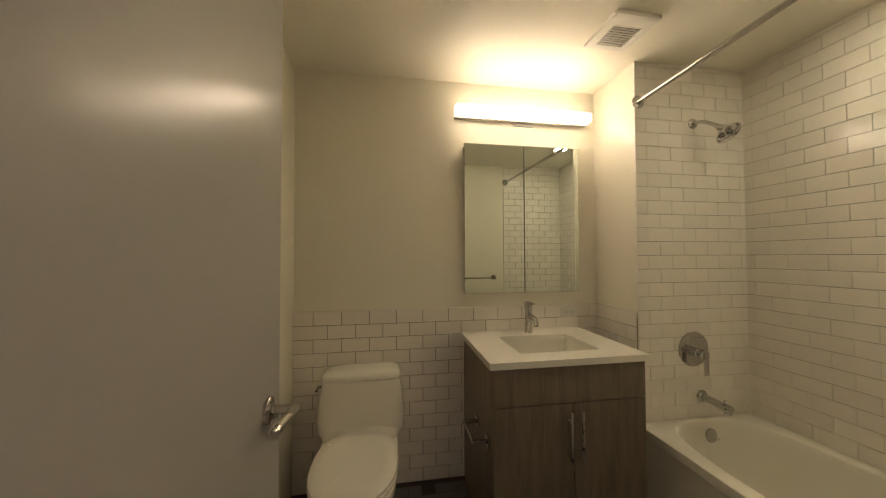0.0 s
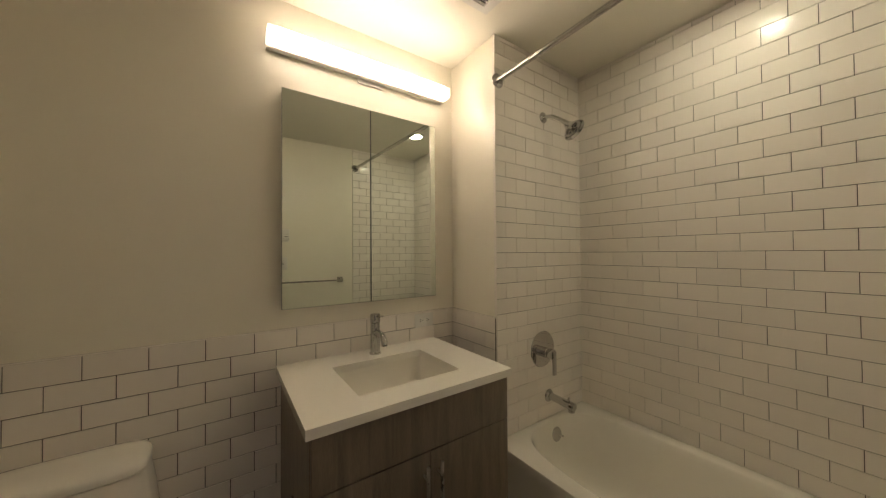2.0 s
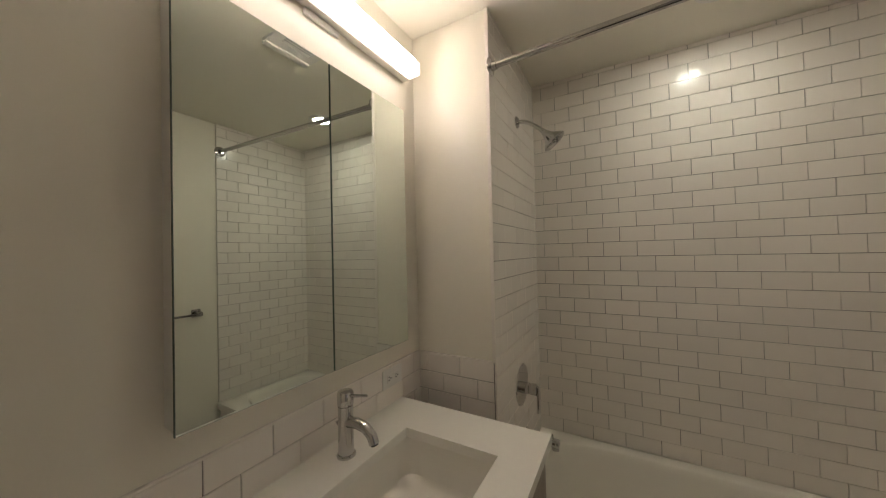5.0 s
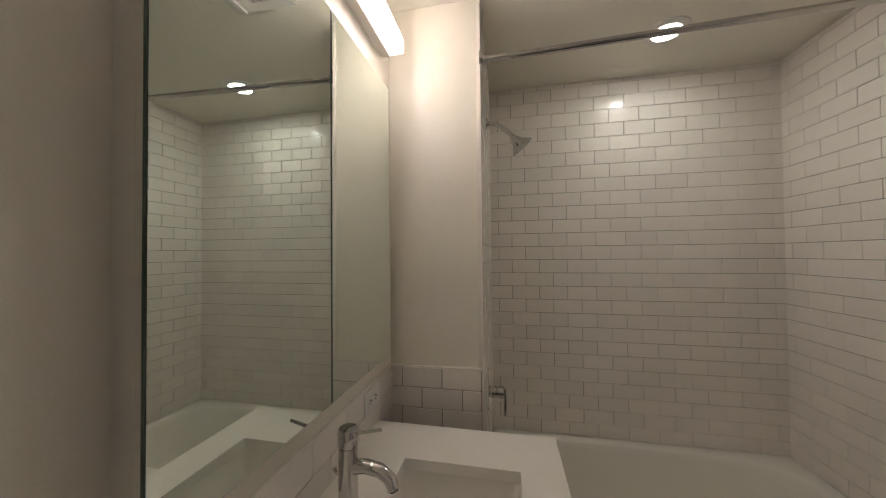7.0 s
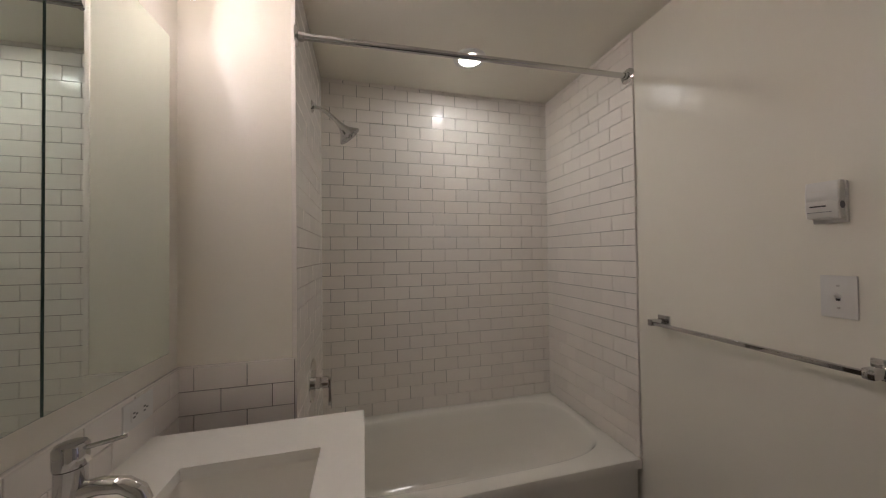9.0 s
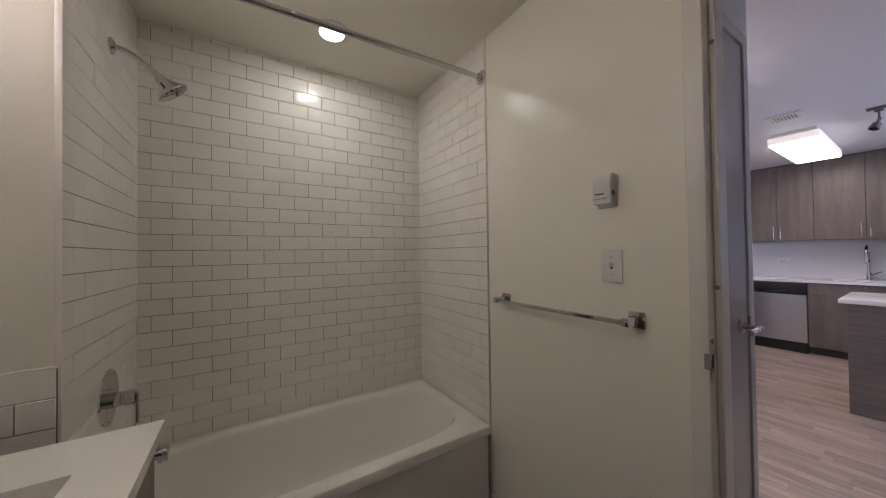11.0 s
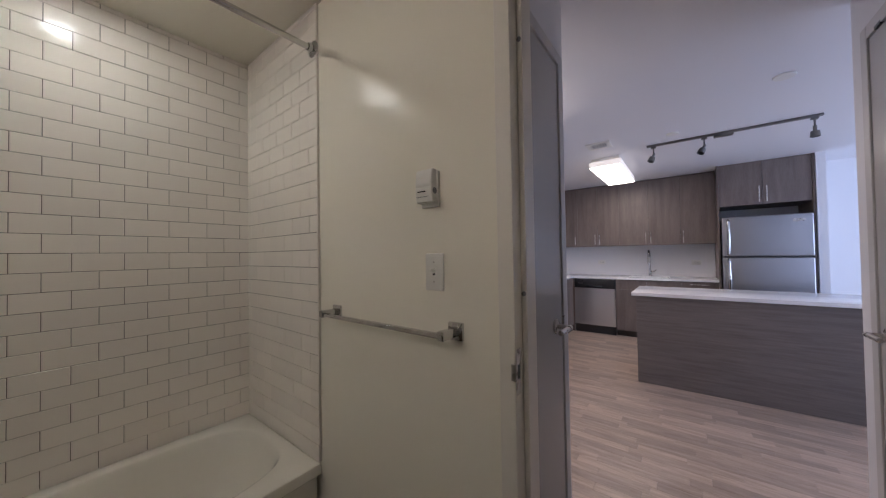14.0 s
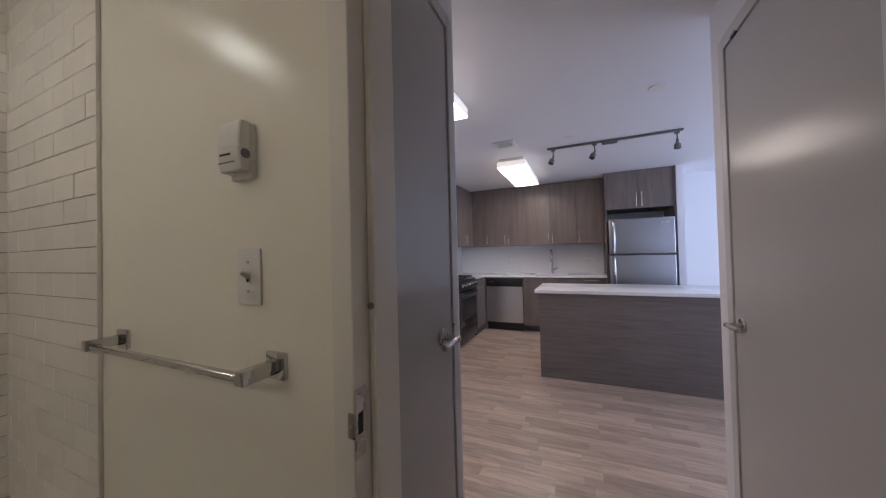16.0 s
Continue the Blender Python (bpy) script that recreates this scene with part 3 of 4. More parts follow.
def shower_rod():
    x, xn, z, zn, zs = 1.997, 2.004, 2.217, 2.201, 2.234
    t = thing("shower_curtain_rod", (x, 2.29, z), "straight chrome shower curtain rod between two flanges", "curtain rod")
    part("rod", rod((x, 2.295, zs), (xn, 3.765, zn), 0.0125, seg=24), CHROME, t)
    for fx, y, d, fz in ((x, 2.290, 1, zs), (xn, 3.770, -1, zn)):
        part("flange", lathe([(0.001, 0.0), (0.036, 0.0), (0.036, 0.004), (0.028, 0.009), (0.018, 0.011), (0.017, 0.028), (0.001, 0.028)], (fx, y, fz), (0, d, 0), 36), CHROME, t)


shower_rod()


# ---- vanity ----
def vanity():
    x0, x1, yf, yb, zt = 1.062, 1.839, 3.535, 4.1232, 0.878
    c = thing("vanity_cabinet", (1.48, 3.85, 0), "grey-brown oak veneer vanity cabinet with two doors", "cabinet")
    cx0, cx1, cf = 1.080, 1.832, 3.555
    part("side_panel", box(cx0, cx0 + 0.018, cf + 0.0195, yb, 0, zt - 0.031), VANITY_WOOD, c)
    part("side_panel", box(cx1 - 0.018, cx1, cf + 0.0195, yb, 0, zt - 0.031), VANITY_WOOD, c)
    part("back_panel", box(cx0 + 0.018, cx1 - 0.018, yb - 0.012, yb, 0.1, zt - 0.2), VANITY_WOOD, c)
    part("bottom_panel", box(cx0 + 0.018, cx1 - 0.018, cf + 0.02, yb - 0.012, 0.10, 0.118), VANITY_WOOD, c)
    part("toe_kick", box(cx0 + 0.018, cx1 - 0.018, cf + 0.06, cf + 0.075, 0.0, 0.10), VANITY_WOOD, c)
    part("front_rail", box(cx0 + 0.018, cx1 - 0.018, cf + 0.02, cf + 0.032, zt - 0.26, zt - 0.04), CABINET_EDGE, c)
    part("drawer_front", box(cx0 + 0.001, cx1 - 0.001, cf, cf + 0.019, 0.6755, zt - 0.034, 0.001, 1), VANITY_WOOD, c)
    mid = (cx0 + cx1) / 2 + 0.006
    for a, b, hx in ((cx0 + 0.001, mid - 0.0015, mid - 0.026), (mid + 0.0015, cx1 - 0.001, mid + 0.029)):
        d = part("door", box(a, b, cf, cf + 0.019, 0.105, 0.6715, 0.001, 1), VANITY_WOOD, c)
        bm = rod((hx, cf - 0.028, 0.425), (hx, cf - 0.028, 0.642), 0.006, bevel=0.001)
        for z in (0.465, 0.60):
            rod((hx, cf + 0.001, z), (hx, cf - 0.028, z), 0.0045, seg=12, bm=bm)
        part("handle", bm, NICKEL, d, "brushed steel bar handle")
    hole = (1.247, 1.662, 3.648, 3.968)
    t = thing("countertop", (1.48, 3.85, zt - 0.03), "white quartz vanity top with an undermount basin cutout", "countertop")
    bm = slab_with_hole(x0, x1, yf, yb, zt - 0.030, zt, *hole)
    bmesh.ops.bevel(bm, geom=[e for e in bm.edges if e.calc_face_angle(0) > 0.5], offset=0.0018, segments=2, profile=0.5, affect="EDGES")
    part("top", bm, QUARTZ, t)
    s = thing("sink_basin", (1.455, 3.808, zt - 0.18), "white rectangular undermount ceramic basin", "sink")
    bx, by = (hole[0] + hole[1]) / 2, (hole[2] + hole[3]) / 2
    hx, hy = (hole[1] - hole[0]) / 2 + 0.006, (hole[3] - hole[2]) / 2 + 0.006
    rings = [oval(bx, by, zt - 0.031, hx + 0.018, hy + 0.018, 14, 64), oval(bx, by, zt - 0.031, hx, hy, 14, 64), oval(bx, by, zt - 0.05, hx - 0.003, hy - 0.003, 12, 64), oval(bx, by, zt - 0.135, hx - 0.014, hy - 0.014, 9, 64),
             oval(bx, by, zt - 0.150, hx - 0.03, hy - 0.03, 8, 64), oval(bx, by, zt - 0.158, hx * 0.5, hy * 0.5, 4, 64), oval(bx, by + 0.02, zt - 0.163, 0.022, 0.022, 2, 64)]
    outer = [oval(bx, by + 0.02, zt - 0.175, 0.03, 0.03, 2, 64), oval(bx, by, zt - 0.165, hx - 0.02, hy - 0.02, 8, 64), oval(bx, by, zt - 0.045, hx + 0.010, hy + 0.010, 12, 64), oval(bx, by, zt - 0.043, hx + 0.018, hy + 0.018, 14, 64)]
    part("bowl", loft(rings + outer + rings[:1], caps=False), CERAMIC, s)
    part("drain", lathe([(0.001, 0), (0.022, 0), (0.021, 0.004), (0.012, 0.005), (0.001, 0.007)], (bx, by + 0.02, zt - 0.163), (0, 0, 1)), CHROME, s, "chrome pop-up drain")
    f = thing("basin_faucet", (1.464, 4.037, zt), "polished chrome single-lever basin faucet", "faucet")
    fx, fy = 1.464, 4.037
    part("base_ring", lathe([(0.001, 0), (0.027, 0), (0.027, 0.005), (0.0235, 0.008), (0.001, 0.008)], (fx, fy, zt), (0, 0, 1)), CHROME, f)
    part("body", lathe([(0.001, 0), (0.0225, 0), (0.0215, 0.10), (0.0215, 0.138), (0.001, 0.138)], (fx, fy, zt + 0.006), (0, 0, 1)), CHROME, f)
    part("cap", lathe([(0.001, 0), (0.0225, 0), (0.0235, 0.004), (0.0235, 0.034), (0.020, 0.039), (0.001, 0.040)], (fx, fy, zt + 0.146), (0, 0, 1)), CHROME, f)
    part("lever", sweep([(fx, fy - 0.015, zt + 0.174), (fx + 0.004, fy - 0.05, zt + 0.179), (fx + 0.006, fy - 0.078, zt + 0.184)], [0.0045, 0.0042, 0.0036], 12), CHROME, f)
    part("spout", sweep([(fx, fy - 0.010, zt + 0.098), (fx, fy - 0.045, zt + 0.103), (fx, fy - 0.078, zt + 0.098), (fx, fy - 0.100, zt + 0.082), (fx, fy - 0.108, zt + 0.062)], [0.016, 0.015, 0.0145, 0.014, 0.0135], 18), CHROME, f)
    part("aerator", rod((fx, fy - 0.1075, zt + 0.064), (fx, fy - 0.1095, zt + 0.058), 0.0105, seg=16), BLACK, f, "dark aerator in the spout end")
    part("pop_up_knob", sweep([(fx, fy + 0.02, zt + 0.075), (fx, fy + 0.032, zt + 0.082), (fx, fy + 0.034, zt + 0.09)], [0.004, 0.004, 0.0065], 10), CHROME, f)


vanity()


def paper_holder():
    x, z = 1.080, 0.498
    t = thing("toilet_paper_holder", (x, 3.715, z), "empty square chrome toilet paper holder on the vanity side", "paper holder")
    for y in (3.625, 3.805):
        part("post_plate", box(x - 0.009, x, y - 0.024, y + 0.024, z - 0.024, z + 0.024, 0.002, 2), CHROME, t)
        part("arm", box(x - 0.078, x - 0.008, y - 0.008, y + 0.008, z - 0.009, z + 0.009, 0.002, 1), CHROME, t)
    part("roller", rod((x - 0.070, 3.63, z), (x - 0.070, 3.80, z), 0.0075), CHROME, t)


paper_holder()


def mirror_cabinet():
    x0, x1, z0, z1, yf = 1.077, 1.828, 1.115, 2.032, 4.074
    t = thing("mirror_cabinet", (1.495, Y_NORTH, z0), "frameless mirrored medicine cabinet with two doors", "mirror cabinet")
    part("body", box(x0 + 0.004, x1 - 0.004, yf + 0.022, Y_NORTH, z0 + 0.004, z1 - 0.004, 0.001, 1), PLASTIC, t)
    xm = 1.4590
    for a, b in ((x0, xm - 0.002), (xm + 0.002, x1)):
        d = part("door", box(a + 0.002, b - 0.002, yf + 0.006, yf + 0.020, z0 + 0.002, z1 - 0.002, 0.001, 1), PLASTIC, t)
        part("mirror_edge", box(a, b, yf + 0.0012, yf + 0.006, z0, z1), GLASS_EDGE, d, "greenish glass edge")
        part("mirror", box(a + 0.0012, b - 0.0012, yf, yf + 0.0011, z0 + 0.0012, z1 - 0.0012), MIRROR, d, "clear mirror pane")


mirror_cabinet()


def vanity_light():
    x0, x1, z0, z1 = 1.022, 1.912, 2.207, 2.259
    t = thing("vanity_light_bar", (1.48, Y_NORTH, z0), "long lit vanity light bar with a white diffuser", "wall lamp")
    part("back_plate", box(x0 + 0.004, x1 - 0.004, 4.110, Y_NORTH, z0 - 0.008, z1 - 0.006, 0.002, 1), PLASTIC, t)
    part("tray_lip", box(x0 + 0.004, x1 - 0.004, 4.096, 4.1095, z0 - 0.011, z0 - 0.004, 0.001, 1), FRAME_PAINT, t, "beige metal lip along the underside")
    part("diffuser", box(x0 + 0.030, x1 - 0.030, 4.044, 4.056, z0, z1, 0.004, 3), VANITY_DIFFUSER, t, "glowing white acrylic diffuser")
    part("diffuser_top", box(x0 + 0.004, x1 - 0.004, 4.0565, 4.1095, z1 - 0.005, z1 - 0.001, 0.001, 1), VANITY_UPPER, t, "softly glowing top of the diffuser")
    part("diffuser_underside", box(x0 + 0.004, x1 - 0.004, 4.0565, 4.1095, z0 - 0.003, z0 + 0.001, 0.001, 1), VANITY_LOWER, t, "white diffuser underside, its glow boosted to light the wall and vanity below")
    for a, b in ((x0, x0 + 0.0297), (x1 - 0.0297, x1)):
        part("end_cap", box(a, b, 4.044, 4.1095, z0 - 0.001, z1 - 0.0008, 0.005, 3), VANITY_END, t, "dimly glowing white acrylic end")
    p = thing("wall_cover_plate", (1.48, Y_NORTH, 2.17), "small blank white plate under the vanity light", "cover plate")
    part("plate", box(1.415, 1.545, 4.122, Y_NORTH, 2.176, 2.198, 0.002, 1), PLASTIC, p)


vanity_light()


# ---- toilet ----
def toilet():
    cx = 0.484
    t = thing("toilet", (cx, 3.8, 0), "white one-piece toilet with the lid closed", "toilet")
    n = 56
    base = [oval(cx, 3.77, 0.0, 0.125, 0.30, 3.2, n, back=5), oval(cx, 3.77, 0.03, 0.12, 0.295, 3.2, n, back=5), oval(cx, 3.775, 0.16, 0.125, 0.29, 2.8, n, back=5), oval(cx, 3.765, 0.27, 0.165, 0.32, 2.4, n, back=5),
            oval(cx, 3.757, 0.35, 0.187, 0.352, 2.3, n, back=6), oval(cx, 3.755, 0.392, 0.190, 0.358, 2.3, n, back=6), oval(cx, 3.755, 0.398, 0.180, 0.348, 2.3, n, back=6)]
    part("bowl", loft(base), CERAMIC, t)
    tank = [oval(cx, 4.035, 0.30, 0.165, 0.10, 5, n), oval(cx, 4.035, 0.38, 0.20, 0.10, 5, n), oval(cx, 4.031, 0.43, 0.226, 0.100, 5, n), oval(cx, 4.031, 0.50, 0.229, 0.099, 5, n), oval(cx, 4.034, 0.60, 0.217, 0.095, 5, n), oval(cx, 4.037, 0.684, 0.203, 0.090, 5, n), oval(cx, 4.037, 0.687, 0.198, 0.086, 5, n)]
    part("tank", loft(tank), CERAMIC, t)
    saddle = [oval(cx, 3.98, 0.36, 0.185, 0.13, 3, n), oval(cx, 3.985, 0.41, 0.20, 0.10, 3, n), oval(cx, 4.0, 0.44, 0.205, 0.075, 3.5, n), oval(cx, 4.01, 0.48, 0.19, 0.07, 4, n)]
    part("saddle", loft(saddle), CERAMIC, t)
    lid = [oval(cx, 4.037, 0.690, 0.203, 0.091, 5, n), oval(cx, 4.035, 0.693, 0.208, 0.097, 4.6, n), oval(cx, 4.035, 0.706, 0.208, 0.098, 4.6, n), oval(cx, 4.036, 0.716, 0.204, 0.094, 4.4, n), oval(cx, 4.037, 0.726, 0.190, 0.082, 4, n), oval(cx, 4.038, 0.733, 0.150, 0.058, 3.4, n), oval(cx, 4.038, 0.735, 0.07, 0.03, 3, n)]
    part("tank_lid", loft(lid), CERAMIC, t)
    seat = [oval(cx, 3.675, 0.400, 0.178, 0.235, 2.15, n, back=3), oval(cx, 3.675, 0.404, 0.187, 0.245, 2.15, n, back=3), oval(cx, 3.675, 0.414, 0.187, 0.245, 2.15, n, back=3), oval(cx, 3.675, 0.418, 0.182, 0.24, 2.15, n, back=3)]
    part("seat", loft(seat), SEAT_PLASTIC, t)
    cover = [oval(cx, 3.677, 0.420, 0.180, 0.238, 2.15, n, back=3), oval(cx, 3.677, 0.423, 0.186, 0.244, 2.15, n, back=3), oval(cx, 3.677, 0.433, 0.186, 0.244, 2.15, n, back=3), oval(cx, 3.677, 0.440, 0.178, 0.235, 2.15, n, back=3), oval(cx, 3.677, 0.443, 0.13, 0.18, 2.1, n, back=3), oval(cx, 3.677, 0.445, 0.03, 0.04, 2, n)]
    part("seat_cover", loft(cover), SEAT_PLASTIC, t)
    part("flush_lever", sweep([(cx - 0.200, 3.99, 0.655), (cx - 0.222, 3.99, 0.655), (cx - 0.225, 3.972, 0.653), (cx - 0.224, 3.952, 0.648)], [0.006, 0.006, 0.005, 0.006], 12), CHROME, t, "chrome side flush lever")
    t.location.y -= 0.0105


toilet()


# ---- fittings on the bathroom walls and ceiling ----
def outlet(x, y, z, d, upright, label, w=0.115, h=0.072):
    """A duplex outlet plate; d is the way it faces along y."""
    t = thing("wall_outlet", (x, y, z), label, "outlet")
    ww, hh = (h, w) if upright else (w, h)
    part("plate", box(x - ww / 2, x + ww / 2, y, y + d * 0.006, z - hh / 2, z + hh / 2, 0.002, 2), PLASTIC, t)
    part("insert", box(x - 0.034, x + 0.034, y + d * 0.005, y + d * 0.0085, z - 0.0165, z + 0.0165, 0.002, 1), PLASTIC, t)
    for ox in (-0.020, 0.020):
        for sx, sz in ((-0.004, 0.0055), (-0.004, -0.0055), (0.006, 0.0)):
            part("socket_slot", box(x + ox + sx - 0.0036, x + ox + sx + 0.0036, y + d * 0.008, y + d * 0.0092, z + sz - 0.0016, z + sz + 0.0016), DARK_SLOT, t)
    return t


outlet(1.780, 4.1235, 0.980, -1, False, "white duplex outlet set in the tiles over the vanity")


def light_switch():
    x, y, z = 1.325, Y_SOUTH, 1.260
    t = thing("light_switch", (x, y, z), "white single toggle light switch plate", "light switch")
    part("plate", box(x - 0.035, x + 0.035, y, y + 0.006, z - 0.0575, z + 0.0575, 0.0025, 2), PLASTIC, t)
    part("collar", box(x - 0.0075, x + 0.0075, y + 0.0055, y + 0.0072, z - 0.014, z + 0.014, 0.001, 1), PLASTIC, t)
    part("slot", box(x - 0.0042, x + 0.0042, y + 0.0068, y + 0.0078, z - 0.0105, z - 0.001), DARK_SLOT, t)
    part("toggle", sweep([(x, y + 0.004, z), (x, y + 0.014, z + 0.005), (x, y + 0.023, z + 0.010)], [0.0062, 0.0052, 0.0040], 10), PLASTIC, t, "white toggle lever flipped up")
    for dz in (-0.030, 0.030):
        part("screw", rod((x, y + 0.005, z + dz), (x, y + 0.0075, z + dz), 0.0032, seg=12), NICKEL, t)


light_switch()


def thermostat():
    x0, x1, y, z0, z1 = 1.305, 1.372, Y_SOUTH, 1.461, 1.574
    t = thing("thermostat", (1.338, y, z0), "off-white wall thermostat with a side dial", "thermostat")
    part("wall_plate", box(x0 - 0.003, x1 - 0.004, y, y + 0.011, z0, z1 - 0.002, 0.002, 2), PLASTIC, t)
    part("neck", box(x0 + 0.006, x1 - 0.008, y + 0.010, y + 0.020, z0 + 0.010, z1 - 0.006, 0.002, 1), PLASTIC, t)

    def cover(lo, hi, d):
        """A face that swells a little towards its middle height."""
        rings = []
        for k in range(9):
            z = lo + (hi - lo) * k / 8
            u = (z - z0 - 0.014) / (z1 - z0 - 0.014)
            f = y + d + 0.005 * math.sin(math.pi * min(max(u, 0), 1)) - (0.0015 if k in (0, 8) else 0)
            rings.append([Vector(p) for p in ((x0, y + 0.012, z), (x1, y + 0.012, z), (x1, f - 0.003, z), (x1 - 0.003, f, z), (x0 + 0.003, f, z), (x0, f - 0.003, z))])
        return loft(rings)
    part("upper_cover", cover(z0 + 0.0608, z1, 0.032), PLASTIC, t)
    c = part("lower_cover", cover(z0 + 0.014, z0 + 0.060, 0.0325), PLASTIC, t)
    part("scale_slot", box(x0 + 0.024, x0 + 0.056, y + 0.034, y + 0.0382, z0 + 0.0440, z0 + 0.0475), DARK_SLOT, c)
    for k in range(8):
        part("marking", box(x0 + 0.014 + k * 0.0062, x0 + 0.0182 + k * 0.0062, y + 0.034, y + 0.0371, z0 + 0.0290, z0 + 0.0306), FRIDGE_GREY, c)
    part("name_strip", box(x0 + 0.026, x0 + 0.056, y + 0.034, y + 0.0362, z1 - 0.0270, z1 - 0.0252), FRAME_PAINT, t)
    part("dial", lathe([(0.001, 0.0), (0.0095, 0.0), (0.0105, 0.002), (0.0105, 0.007), (0.0095, 0.009), (0.001, 0.009)], (x0 + 0.0082, y + 0.022, z0 + 0.047), (-1, 0, 0), 28), FRIDGE_GREY, t, "grey ribbed temperature dial")


thermostat()


def towel_bar():
    z, y = 1.088, Y_SOUTH
    t = thing("towel_bar", (1.54, y, z), "square chrome towel bar on the painted wall", "towel bar")
    for x in (1.246, 1.840):
        part("wall_plate", box(x - 0.026, x + 0.026, y, y + 0.010, z - 0.026, z + 0.026, 0.002, 2), CHROME, t)
        part("post", box(x - 0.011, x + 0.011, y + 0.009, y + 0.081, z - 0.013, z + 0.013, 0.002, 2), CHROME, t)
    part("bar", box(1.246, 1.840, y + 0.063, y + 0.077, z - 0.009, z + 0.005, 0.002, 1), CHROME, t)


towel_bar()


def fan_grille():
    x0, x1, y0, y1 = 1.655, 1.885, 3.465, 3.695
    t = thing("exhaust_fan_grille", (1.77, 3.58, CEIL), "white ceiling exhaust fan grille", "vent")
    bm = slab_with_hole(x0, x1, y0, y1, CEIL - 0.012, CEIL, 1.70, 1.845, 3.53, 3.665)
    part("frame", bm, PLASTIC, t)
    part("raised_edge", box(x0 + 0.005, x1 - 0.005, y0 - 0.014, y0 + 0.022, CEIL - 0.020, CEIL, 0.003, 2), PLASTIC, t)
    # Near-black sheet stands in for the shade between the slats.
    part("backing", box(1.70, 1.845, 3.53, 3.665, CEIL - 0.002, CEIL), DARK_SLOT, t)
    for k in range(9):
        y = 3.535 + k * 0.0152
        part("slat", box(1.70, 1.845, y, y + 0.0052, CEIL - 0.010, CEIL - 0.004), PLASTIC, t)
    t.location.x -= 0.028
    t.location.y -= 0.008


fan_grille()


def downlight():
    x, y = 2.338, 2.974
    t = thing("recessed_downlight", (x, y, CEIL), "lit round recessed ceiling light over the bathtub", "ceiling lamp")
    part("trim", lathe([(0.058, 0.0), (0.088, 0.0), (0.088, 0.004), (0.082, 0.008), (0.060, 0.010), (0.0575, 0.009), (0.058, 0.0)], (x, y, CEIL), (0, 0, -1), 40, caps=False), PLASTIC, t)
    part("lens", lathe([(0.001, 0.004), (0.057, 0.004), (0.056, 0.0075), (0.001, 0.0085)], (x, y, CEIL), (0, 0, -1), 40), DOWN_DIFFUSER, t, "glowing frosted lens")


downlight()


# ---- kitchen ----
def bar_handle(x, y, z0, z1, d, parent, axis="z", side=None):
    """A brushed bar handle on two pins in front of a door that faces +y (or -x when side is given)."""
    if side is None:
        bm = rod((x, y + 0.028, z0), (x, y + 0.028, z1), 0.0055, seg=12) if axis == "z" else rod((x - d, y + 0.028, z0), (x + d, y + 0.028, z0), 0.0055, seg=12)
        pins = [(x, z0 + 0.03), (x, z1 - 0.03)] if axis == "z" else [(x - d + 0.03, z0), (x + d - 0.03, z0)]
        for px, pz in pins:
            rod((px, y - 0.001, pz), (px, y + 0.028, pz), 0.004, seg=10, bm=bm)
    else:
        bm = rod((x - 0.028, y, z0), (x - 0.028, y, z1), 0.0055, seg=12)
        for pz in (z0 + 0.03, z1 - 0.03):
            rod((x + 0.001, y, pz), (x - 0.028, y, pz), 0.004, seg=10, bm=bm)
    return part("handle", bm, NICKEL, parent, "brushed steel bar handle")


UP0, UP1 = 1.415, 2.415


def upper_unit(x0, x1, handles, label):
    c = thing("wall_cabinet", ((x0 + x1) / 2, K_SOUTH, UP0), label, "cabinet", "upper kitchen cabinets")
    part("body", box(x0 + 0.0005, x1 - 0.0005, K_SOUTH, -2.790, UP0, UP1), CABINET_EDGE, c)
    seams = [x0] + [h[0] for h in handles[1:]] + [x1]
    for (a, hx), b in zip(handles, seams[1:]):
        d = part("door", box(a + 0.0022, b - 0.0022, -2.789, -2.770, UP0 - 0.004, UP1, 0.001, 1), KITCHEN_WOOD, c)
        bar_handle(hx, -2.770, UP0 + 0.02, UP0 + 0.19, 0, d)


upper_unit(2.21, 2.53, [(2.21, 2.245)], "grey-taupe wood corner wall cabinet with one door")
upper_unit(1.565, 2.21, [(1.565, 1.86), (1.89, 1.925)], "grey-taupe wood wall cabinet with two doors")
upper_unit(0.768, 1.565, [(0.768, 1.135), (1.166, 1.20)], "grey-taupe wood wall cabinet over the sink")
upper_unit(0.372, 0.768, [(0.372, 0.735)], "grey-taupe wood wall cabinet beside the refrigerator")
_c = thing("wall_cabinet", (2.7, -2.4, UP0), "grey-taupe wood wall cabinet on the side wall", "cabinet", "upper kitchen cabinets")
part("body", box(2.55, K_EAST, -2.785, -2.06, UP0, UP1), CABINET_EDGE, _c)
for _y0, _y1, _hy in ((-2.767, -2.425, -2.46), (-2.422, -2.062, -2.39)):
    _d = part("door", box(2.530, 2.549, _y0, _y1, UP0 - 0.004, UP1, 0.001, 1), KITCHEN_WOOD, _c)
    bar_handle(2.530, _hy, UP0 + 0.02, UP0 + 0.19, 0, _d, side=1)
_f = thing("cabinet_filler", (1.45, -2.9, UP1), "dark scribe strip between cabinets and ceiling", "filler")
part("strip", box(0.372, K_EAST, K_SOUTH, -2.80, UP1 + 0.001, CEIL), CABINET_EDGE, _f)


